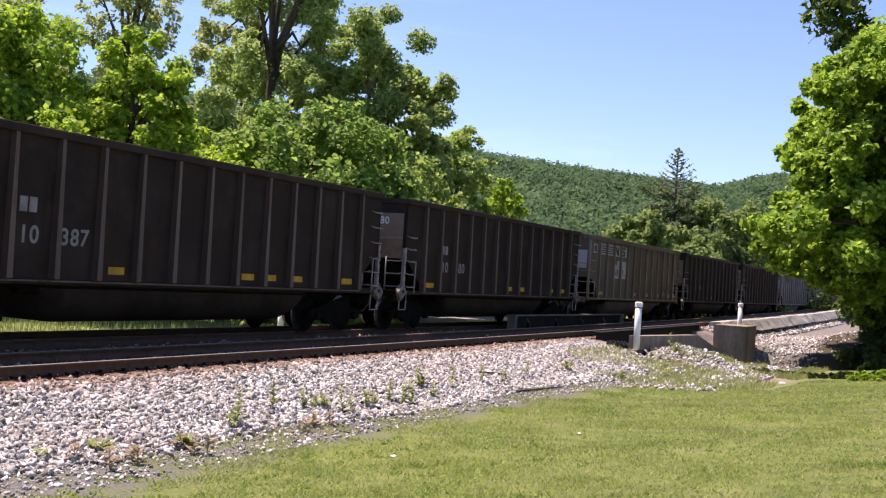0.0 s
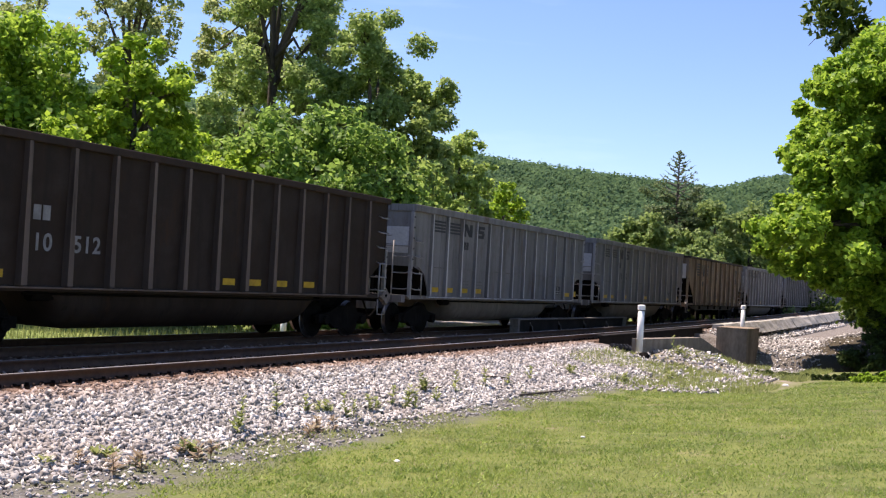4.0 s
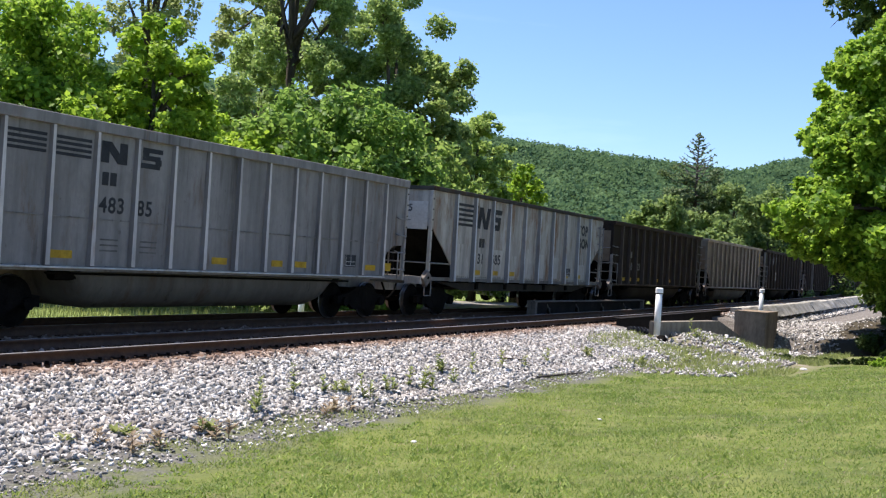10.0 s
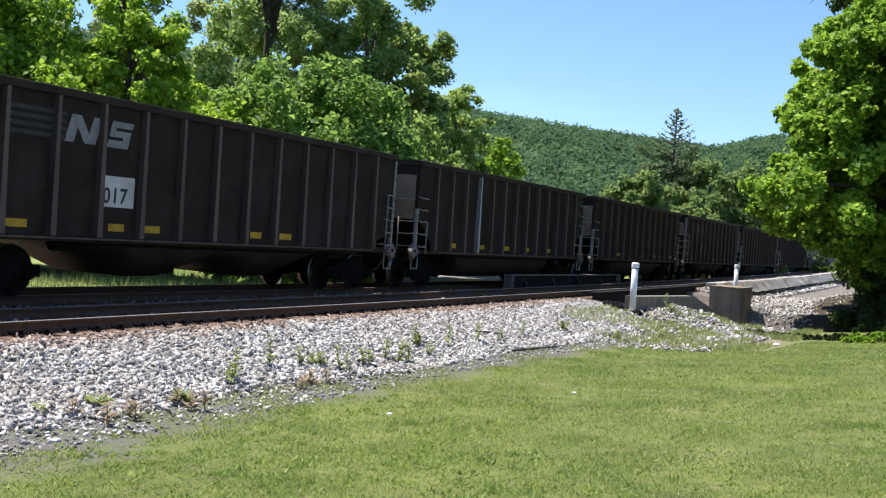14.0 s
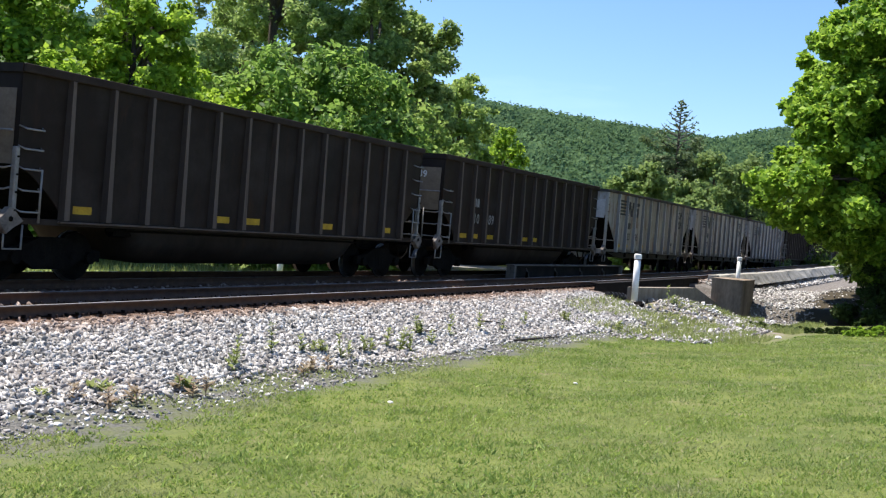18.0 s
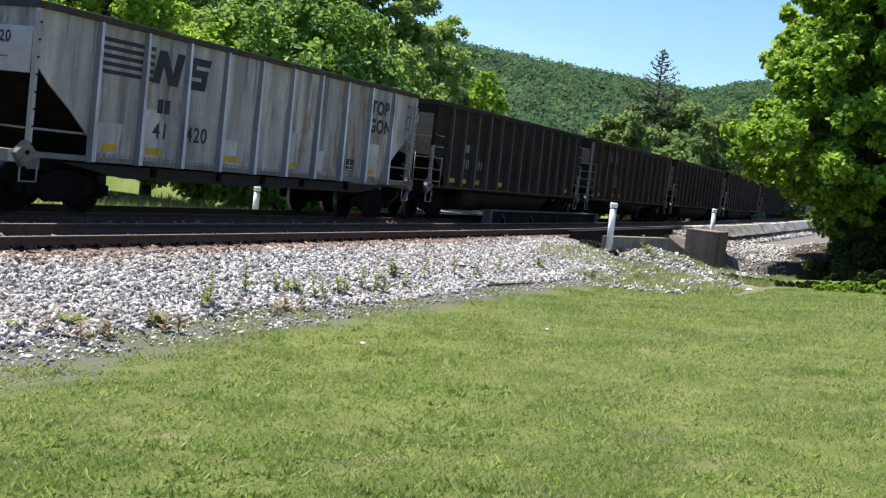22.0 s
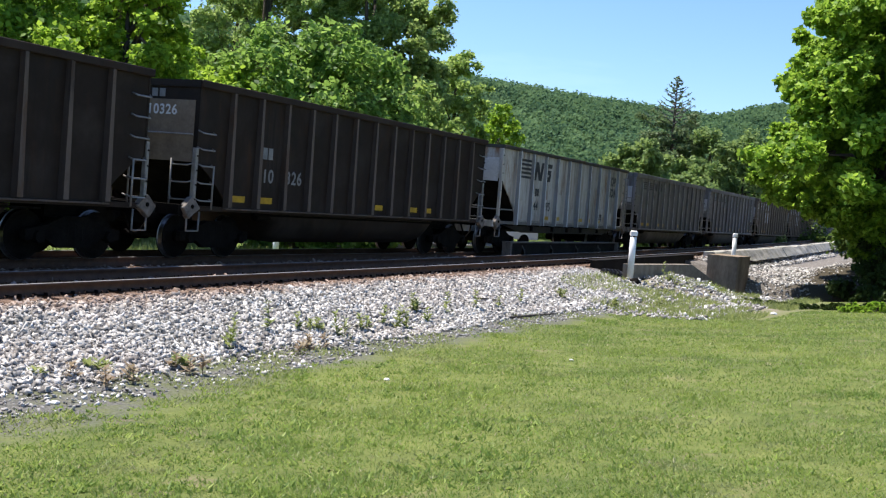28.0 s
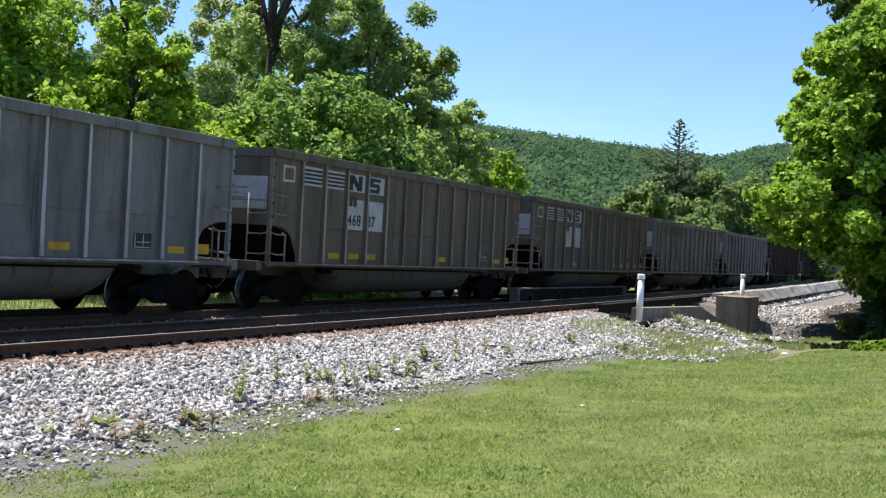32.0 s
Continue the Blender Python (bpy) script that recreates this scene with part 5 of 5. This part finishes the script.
    w = thing("weed", label, "weed", "weeds along the ballast")
    z = ground_height(x, y) - 0.02
    for s in range(1 + int(rng.integers(0, 3))):
        ox, oy = rng.uniform(-spread, spread, 2) * (s > 0)
        hh = h * rng.uniform(0.7, 1.0)
        bm = bmesh.new()
        lean = rng.uniform(-0.12, 0.12, 2) * hh
        tube(bm, [(ox, oy, 0), (ox + lean[0] * 0.4, oy + lean[1] * 0.4, hh * 0.5), (ox + lean[0], oy + lean[1], hh)], [0.008, 0.006, 0.003], 5)
        part("stem", bm, leaf, w).location = (x, y, z)
        vs, fs = [], []
        for k in range(int(16 + hh * 34)):
            f = rng.uniform(0.12, 1.02)
            c = np.array([ox + lean[0] * f, oy + lean[1] * f, hh * f])
            a, l = rng.uniform(0, 6.28), rng.uniform(0.09, 0.17) * (1.15 - 0.6 * f)
            d = np.array([math.cos(a), math.sin(a), rng.uniform(0.1, 1.1)])
            side = np.array([-math.sin(a), math.cos(a), 0]) * l * 0.24
            n = len(vs)
            vs += [c, c + d * l * 0.5 + side, c + d * l - np.array([0, 0, l * 0.15]), c + d * l * 0.5 - side]
            fs += [(n, n + 1, n + 2), (n, n + 2, n + 3)]
        part("leaves", from_arrays("leaves", np.array(vs), np.array(fs), leaf), leaf, w).location = (x, y, z)


WEEDS = ((9.3, 12.7, 0.62), (9.2, 12.5, 0.4), (9.6, 14.0, 0.55), (9.5, 14.65, 0.42), (9.35, 15.1, 0.30), (9.0, 15.3, 0.5), (9.15, 16.25, 0.36), (9.3, 17.1, 0.42), (9.05, 17.2, 0.5), (9.6, 19.0, 0.40), (9.1, 18.5, 0.34),
         (9.4, 19.9, 0.5), (9.4, 21.4, 0.5), (9.3, 22.4, 0.36), (9.4, 23.9, 0.36), (9.4, 26.7, 0.3), (8.9, 11.0, 0.2), (9.15, 9.9, 0.16), (9.25, 9.05, 0.1), (9.65, 38.0, 0.6), (9.3, 37.4, 0.4), (8.4, 28.2, 0.26), (8.0, 31.0, 0.3), (9.2, 30.5, 0.3))
for i, (x, y, h) in enumerate(WEEDS):
    build_weed(-x, y, h, 200 + i)
for i, (x, y) in enumerate(((-8.75, 9.6), (-8.7, 9.9), (-8.55, 10.85), (-8.8, 13.9), (-8.6, 13.4))):
    build_weed(x, y, 0.26, 260 + i, "low dry reddish weed at the ballast edge", 0.3, DRYWEED)


def loose_stone(x, y, size, seed, label, material):
    rng = random.Random(seed)
    bm = bmesh.new()
    bmesh.ops.create_icosphere(bm, subdivisions=2, radius=1)
    for v in bm.verts:
        v.co *= 1 + 0.18 * noise.noise(v.co * 1.7 + Vector((seed, 0, 0)))
        v.co = Vector((v.co.x * size, v.co.y * size * rng.uniform(0.98, 1.02), v.co.z * size * 0.5))
    ob = tagged(new("stone", mesh_of(bm, "stone", material)), label, "stone", "loose pale stones")
    ob.location = (x, y, ground_height(x, y) + size * 0.2)


PALE = plain("pale_stone", (0.55, 0.53, 0.5), (0.75, 0.73, 0.7), 9.0, 0.85)
for i, (x, y, s) in enumerate(((-8.25, 8.35, 0.05), (-8.2, 8.95, 0.035), (-8.0, 9.3, 0.03), (-8.3, 10.3, 0.04), (-8.05, 10.9, 0.035), (-8.5, 9.6, 0.03), (-8.4, 9.0, 0.03), (-8.2, 11.8, 0.03), (-7.9, 12.6, 0.025))):
    loose_stone(x, y, s, i, "small pale stone lying on the cinders", PALE)
for i, (x, y, s) in enumerate(((-4.9, 32.0, 0.10), (-5.9, 28.9, 0.11), (-6.4, 12.0, 0.04), (-5.2, 15.5, 0.035))):
    loose_stone(x, y, s, 30 + i, "small pale stone lying in the lawn grass", PALE)


def stick(points, r, label):
    bm = bmesh.new()
    tube(bm, points, [r, r * 0.9, r * 0.5][:len(points)], 6)
    tagged(new("stick", mesh_of(bm, "stick", BARK)), label, "stick", "sticks on the ballast")


def rest(x, y, up=0.03):
    return x, y, ground_height(x, y) + up


stick([rest(-9.9, 22.2, 0.05), rest(-9.75, 22.7, 0.06), rest(-9.6, 23.1, 0.05)], 0.03, "short dark stick lying on pale ballast")
stick([rest(-8.6, 21.4, 0.04), rest(-8.45, 22.6, 0.05), rest(-8.4, 23.6, 0.04)], 0.025, "long thin stick at the ballast edge")
stick([rest(-9.7, 19.2, 0.05), rest(-9.6, 19.7, 0.06)], 0.025, "short dark stick lying on pale ballast")


def build_black_pipe():
    p = thing("drain_pipe", "black corrugated drain pipe lying by the white post", "pipe")
    bm = bmesh.new()
    pts = [rest(-10.6, 34.0, 0.12), rest(-10.35, 35.0, 0.12), rest(-10.2, 36.3, 0.1), rest(-10.0, 37.6, 0.08)]
    tube(bm, pts, 0.09, 10)
    part("pipe", bm, BLACK, p, smooth=True)
    for k in range(14):
        f = k / 14 * 2.99
        i = int(f)
        c = Vector(pts[i]).lerp(Vector(pts[i + 1]), f - i)
        d = (Vector(pts[i + 1]) - Vector(pts[i])).normalized() * 0.03
        bm = bmesh.new()
        tube(bm, [c - d, c + d], 0.105, 10)
        part("ring", bm, BLACK, p)
    q = thing("rock", "dark low lump at the foot of the white post", "rock")
    bm = bmesh.new()
    bmesh.ops.create_icosphere(bm, subdivisions=2, radius=1)
    for v in bm.verts:
        v.co *= 1 + 0.3 * noise.noise(v.co * 1.3)
        v.co = Vector((v.co.x * 0.16, v.co.y * 0.28, v.co.z * 0.12))
    part("rock_body", bm, SOOT, q)
    q.location = rest(-9.7, 34.6, 0.06)


build_black_pipe()
for i, (x, y, h, s) in enumerate(((-2.9, 33.8, 0.30, 0.5), (-2.3, 33.4, 0.38, 0.7), (-1.5, 33.2, 0.45, 0.9))):
    build_tree("bush", "bright green low bush at the lawn's edge", x, y, h, (s, s, h * 0.5), 2200, 0.13, LEAF_BRIGHT, 300 + i, 0.03, 0.0, 30, 4)
# dark bushes added where the creek bank lies in the maple's shade
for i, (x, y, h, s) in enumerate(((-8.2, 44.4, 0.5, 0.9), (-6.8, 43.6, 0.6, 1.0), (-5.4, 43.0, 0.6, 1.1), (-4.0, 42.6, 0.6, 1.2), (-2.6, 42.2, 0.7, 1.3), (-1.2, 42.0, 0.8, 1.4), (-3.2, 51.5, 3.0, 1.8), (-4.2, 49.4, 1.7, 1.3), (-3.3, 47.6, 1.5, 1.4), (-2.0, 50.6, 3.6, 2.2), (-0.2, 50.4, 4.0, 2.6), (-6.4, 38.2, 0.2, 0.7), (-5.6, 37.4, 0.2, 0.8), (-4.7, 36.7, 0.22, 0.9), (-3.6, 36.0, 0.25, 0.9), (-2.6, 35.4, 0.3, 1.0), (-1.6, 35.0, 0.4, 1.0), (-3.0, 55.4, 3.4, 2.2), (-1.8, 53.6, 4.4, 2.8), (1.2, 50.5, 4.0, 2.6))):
    build_tree("bush", "dark bushes added as tree shade along the creek bank", x, y, h, (s, s, h * 0.5), int(1500 * max(1, h * 1.8)), 0.16, LEAF_SHADE, 310 + i, 0.03, 0.0 if h < 1 else 0.3, 24, 4)


def build_lane():
    bm = bmesh.new()
    a, b = Vector((*at(36, 50), 0)), Vector((*at(20, 66), 0))
    side = (b - a).cross(Vector((0, 0, 1))).normalized() * 1.6
    for p in (a - side, b - side, b + side, a + side):
        bm.verts.new((p.x, p.y, -0.55))
    bm.faces.new(bm.verts)
    geo = bmesh.ops.extrude_face_region(bm, geom=bm.faces[:])
    for v in geo["geom"]:
        if isinstance(v, bmesh.types.BMVert):
            v.co.z -= 0.4
    tagged(new("pavement", mesh_of(bm, "pavement", CONCRETE)), "pale concrete lane behind the railway", "pavement", kind="structure")


build_lane()


def build_van():
    van = thing("van", "white panel van parked beyond the tracks", "van")
    bm = bmesh.new()
    prism(bm, ((-2.6, 0.35), (2.6, 0.35), (2.6, 0.95), (2.0, 1.1), (1.35, 1.85), (-2.5, 1.9), (-2.6, 1.7)), -0.92, 0.92)
    bmesh.ops.bevel(bm, geom=bm.edges[:], offset=0.05, segments=2, affect="EDGES")
    part("body", bm, WHITEPOST, van)
    for y in (-1.6, 1.6):
        for s in (-1, 1):
            bm = bmesh.new()
            tube(bm, [(s * 0.72, y, 0.33), (s * 0.95, y, 0.33)], 0.33, 16)
            part("wheel", bm, SOOT, van)
    for s in (-1, 1):
        for y0, y1 in ((0.3, 1.3), (-0.9, 0.1)):
            bm = bmesh.new()
            prism(bm, ((y0, 1.2), (y1, 1.2), (y1 - 0.2, 1.7), (y0, 1.7)), s * 0.925, s * 0.935)
            part("window", bm, BLACK, van)
    x, y = at(23.2, 64)
    van.matrix_basis = pose(x, y, -0.55, 0, 0, -35)


build_van()


# ---- blades of grass ----
def blades(name, label, xs, ys, heights, widths, material, seed, lean=0.5):
    rng = np.random.default_rng(seed)
    n = len(xs)
    zs = np.array([ground_height(x, y) for x, y in zip(xs, ys)]) - 0.005
    a = rng.uniform(0, 6.2832, n)
    side = np.stack([np.cos(a), np.sin(a), np.zeros(n)], 1) * widths[:, None] * 0.5
    tip = np.stack([rng.normal(0, lean, n), rng.normal(0, lean, n), np.ones(n)], 1) * heights[:, None]
    p = np.stack([xs, ys, zs], 1)
    verts = np.stack([p - side, p + side, p + tip], 1).reshape(-1, 3)
    faces = np.arange(3 * n).reshape(-1, 3)
    tagged(new(name, from_arrays(name, verts, faces, material)), label, "grass", kind="stuff")


def build_grass():
    rng = np.random.default_rng(3)
    n = 380000
    r = 4.5 + 30 * rng.uniform(size=n) ** 1.6
    az = np.radians(rng.uniform(0, 54, n))
    x, y = -r * np.sin(az), r * np.cos(az)
    edge = -7.5 + 0.5 * np.clip((12 - y) / 7, 0, 1) + 0.3 * np.sin(y * 0.9) + 0.25 * np.sin(y * 2.3 + 1)
    patch = np.array([noise.noise((a * 0.9, b * 0.9, 3.0)) for a, b in zip(x, y)])
    fine = np.array([noise.noise((a * 4.5, b * 4.5, 9.0)) for a, b in zip(x, y)])
    keep = (x > edge + rng.normal(0, 0.12, n)) & (rng.uniform(size=n) < 0.7 + 0.7 * patch + 0.5 * fine) & (y < 30 + 2 * np.sin(x * 1.7) + np.where(x > -4.5, 9, 0))
    x, y, r, patch = x[keep], y[keep], r[keep], patch[keep]
    m = len(x)
    h = (0.015 + 0.02 * rng.uniform(size=m) ** 1.5 + 0.028 * np.clip(patch, 0, 1)) * (1 + r / 45)
    blades("lawn_grass", "short mown lawn grass in full sun", x, y, h, 0.0065 * (1 + r / 8), BLADE, 8, 0.75)
    # tufts of broad weeds in the lawn
    k = 2600
    rr, aa = 5 + 24 * rng.uniform(size=k) ** 1.3, np.radians(rng.uniform(2, 52, k))
    cx, cy = -rr * np.sin(aa), rr * np.cos(aa)
    ok = (cx > -8.1) & (rng.uniform(size=k) < 0.35 + 0.65 * ((cx < -4.5) & (cy < 12)))
    cx, cy = np.repeat(cx[ok], 12), np.repeat(cy[ok], 12)
    m = len(cx)
    blades("lawn_tufts", "bright tufts of broad-leaved weeds in the lawn", cx + rng.normal(0, 0.05, m), cy + rng.normal(0, 0.05, m), 0.02 + 0.035 * rng.uniform(size=m), np.full(m, 0.03), BROADLEAF, 9, 0.8)
    k = 900
    rr, aa = 5 + 11 * rng.uniform(size=k) ** 1.2, np.radians(rng.uniform(20, 54, k))
    cx, cy = -rr * np.sin(aa), rr * np.cos(aa)
    clump = np.array([noise.noise((a * 0.8, b * 0.8, 21.0)) for a, b in zip(cx, cy)])
    ok = (cx > -7.9) & (clump > -0.05)
    cx, cy = np.repeat(cx[ok], 14), np.repeat(cy[ok], 14)
    m = len(cx)
    blades("lawn_clumps", "dark green clumps of unmown weeds at the lawn's edge", cx + rng.normal(0, 0.06, m), cy + rng.normal(0, 0.06, m), 0.02 + 0.045 * rng.uniform(size=m), np.full(m, 0.032), LAWNWEED, 19, 0.75)
    # sparse growth on the cinders
    k = 20000
    x, y = rng.uniform(-9.2, -7.3, k), 6 + 28 * rng.uniform(size=k) ** 1.2
    keep = np.array([noise.noise((a * 1.1, b * 0.8, 5.0)) > 0.02 for a, b in zip(x, y)])
    x, y = x[keep], y[keep]
    blades("cinder_weeds", "thin weeds creeping over the dark cinders", x, y, 0.03 + 0.04 * rng.uniform(size=len(x)), np.full(len(x), 0.02), WEED, 14, 0.9)
    # weedy patch by the post
    k = 26000
    x, y = rng.uniform(-10.6, -4.8, k), 27 + 16 * rng.uniform(size=k) ** 0.8
    keep = np.array([noise.noise((a * 0.7, b * 0.45, 7.0)) > -0.02 for a, b in zip(x, y)])
    x, y = x[keep], y[keep]
    m = len(x)
    blades("rough_weeds", "patchy rough grass and weeds over stones", x, y, (0.06 + 0.16 * rng.uniform(size=m)) * np.where((x < -8.8) & (y > 34), 0.45, 1.0), np.full(m, 0.03), WEED, 10, 0.5)
    # tall grass beyond the train
    k = 26000
    x, y = -19.6 - 9 * rng.uniform(size=k) ** 1.4, rng.uniform(12, 70, k)
    blades("tall_grass", "tall rough grass behind the railway", x, y, 0.12 + 0.3 * rng.uniform(size=k) ** 1.5, np.full(k, 0.035), TALLGRASS, 12, 0.25)


build_grass()


# ---- ballast stones and ties ----
def build_ballast():
    rng = np.random.default_rng(17)
    corners = np.array([(a, b, c) for a in (-1, 1) for b in (-1, 1) for c in (-1, 1)], float)
    quads = np.array(((0, 1, 3, 2), (4, 6, 7, 5), (0, 4, 5, 1), (2, 3, 7, 6), (0, 2, 6, 4), (1, 5, 7, 3)))

    def lay(name, label, n, x0, x1, y0, y1, size, power=1.0, thin=None, lift=0.0):
        x = rng.uniform(x0, x1, n)
        y = y0 + (y1 - y0) * rng.uniform(size=n) ** power
        keep = np.ones(n, bool) if thin is None else thin(x, y)
        x, y = x[keep], y[keep]
        m = len(x)
        s = size * rng.uniform(0.55, 1.45, m) * (1 + np.clip(y - 25, 0, 40) / 60)
        z = np.array([ground_height(a, b) for a, b in zip(x, y)]) + s * rng.uniform(-0.1, 0.55, m) + lift
        v = corners[None] * (1 + 0.45 * rng.uniform(-1, 1, (m, 8, 3))) * rng.uniform(0.55, 1.2, (m, 1, 3)) * np.array([1.45, 0.95, 0.42])
        yaw = rng.uniform(0, 3.1416, m)
        tilt = rng.normal(0, 0.42, (m, 2))
        q = np.stack([np.cos(yaw), tilt[:, 0], tilt[:, 1], np.sin(yaw)], 1)
        q /= np.linalg.norm(q, axis=1)[:, None]
        w, a, b, c = q.T
        rot = np.stack([np.stack([1 - 2 * (b * b + c * c), 2 * (a * b - c * w), 2 * (a * c + b * w)], 1), np.stack([2 * (a * b + c * w), 1 - 2 * (a * a + c * c), 2 * (b * c - a * w)], 1),
                        np.stack([2 * (a * c - b * w), 2 * (b * c + a * w), 1 - 2 * (a * a + b * b)], 1)], 1)
        v = np.einsum("nij,nkj->nki", rot, v) * (s * 0.5)[:, None, None] + np.stack([x, y, z], 1)[:, None]
        faces = (np.arange(m)[:, None, None] * 8 + quads[None]).reshape(-1, 4)
        tagged(new(name, from_arrays(name, v.reshape(-1, 3), faces, BALLAST)), label, "ballast", kind="stuff")

    def shoulder(x, y):
        return (x < -9.05 + 0.35 * np.clip((y - 11) / 5, 0, 1) + 0.15 * np.sin(y * 0.8) + rng.normal(0, 0.16, len(x))) & ~((np.abs(y - 42.2) < 8.0) & (x < -9.95)) & (creekfar(x, y))

    def bank(x, y):
        return (y > 47.5 + 0.6 * np.clip(x + 9, 0, 5)) & ~((x < -9.0) & (y < 50.6)) & (rng.uniform(size=len(x)) < np.clip((-6.0 - x) / 1.5, 0.1, 1))

    def creekfar(x, y):
        return (y < 33) | (x < -9.9)

    lay("ballast_shoulder", "loose pale grey crushed stone beside the track", 80000, -11.6, -8.4, 6.0, 34, 0.052, 1.25, shoulder)
    lay("ballast_far", "loose pale grey crushed stone along the far track bed", 9000, -11.6, -10.0, 34, 95, 0.07, 1.0, shoulder)
    lay("ballast_bed", "crushed stone between the ties", 16000, -18.0, -11.7, 6.0, 34, 0.06, 1.2, None, -0.01)
    lay("bank_stones", "grey stones on the creek bank", 12000, -10.6, -3.0, 47, 66, 0.05, 1.0, bank)
    lay("strip_stones", "scattered stones on the cinder strip", 4200, -9.2, -7.9, 6, 34, 0.03, 1.2)
    lay("patch_stones", "pale stones among the weeds by the bridge", 3400, -10.0, -5.6, 26, 43, 0.06)


build_ballast()


def build_ties():
    rng = random.Random(2)
    shared = []
    for i in range(5):
        bm = bmesh.new()
        box(bm, -1.3, 1.3, -0.115, 0.115, -0.17, 0.0)
        bmesh.ops.bevel(bm, geom=bm.edges[:], offset=0.012, segments=1, affect="EDGES")
        for v in bm.verts:
            v.co += Vector((rng.uniform(-0.02, 0.02), rng.uniform(-0.012, 0.012), rng.uniform(-0.008, 0.006)))
        shared.append(mesh_of(bm, "tie", TIE))
    bm = bmesh.new()
    box(bm, -0.19, 0.19, -0.1, 0.1, 0.0, 0.018)
    for y in (-0.06, 0.06):
        box(bm, 0.09, 0.12, y - 0.015, y + 0.015, 0.018, 0.055)
        box(bm, -0.12, -0.09, y - 0.015, y + 0.015, 0.018, 0.055)
    plate = mesh_of(bm, "tie_plate", RAIL)
    bm = bmesh.new()
    box(bm, 0.05, 0.085, -0.12, 0.12, -0.004, 0.014)
    box(bm, 0.05, 0.10, 0.09, 0.125, -0.004, 0.04)
    box(bm, 0.05, 0.10, -0.125, -0.09, -0.004, 0.034)
    anchor = mesh_of(bm, "rail_anchor", SOOT)
    cx = sum(NEAR_RAILS) / 2
    y, n = 4.0, 0
    while n < 260:
        t = part("tie", rng.choice(shared), TIE, near_track)
        t.location = (cx + rng.uniform(-0.05, 0.05), y, rise(y) - 0.182)
        t.rotation_euler = (0, 0, rng.uniform(-0.015, 0.015))
        if y < 62:
            for x in NEAR_RAILS:
                p = part("tie_plate", plate, RAIL, near_track)
                p.location = (x, y, rise(y) - 0.198)
            p = part("rail_anchor", anchor, SOOT, near_track)
            p.location = (NEAR_RAILS[0], y + 0.24 + rng.uniform(-0.02, 0.02), rise(y) - 0.165)
        y += 0.5 + rng.uniform(-0.02, 0.02)
        n += 1
    cx = sum(FAR_RAILS) / 2
    y, n = 4.0, 0
    while n < 200:
        part("tie", rng.choice(shared), TIE, far_track).location = (cx + rng.uniform(-0.05, 0.05), y, -0.182)
        y += 0.5 + rng.uniform(-0.02, 0.02)
        n += 1


build_ties()


def motions():
    """The train rolls towards the camera and past it, about a car's length each second."""
    for n, car in enumerate(cars):
        walk(car, [(t, pose(TRAIN_X, y + (n - t - 1) * PITCH, 0)) for t, y in LEAD])


motions()
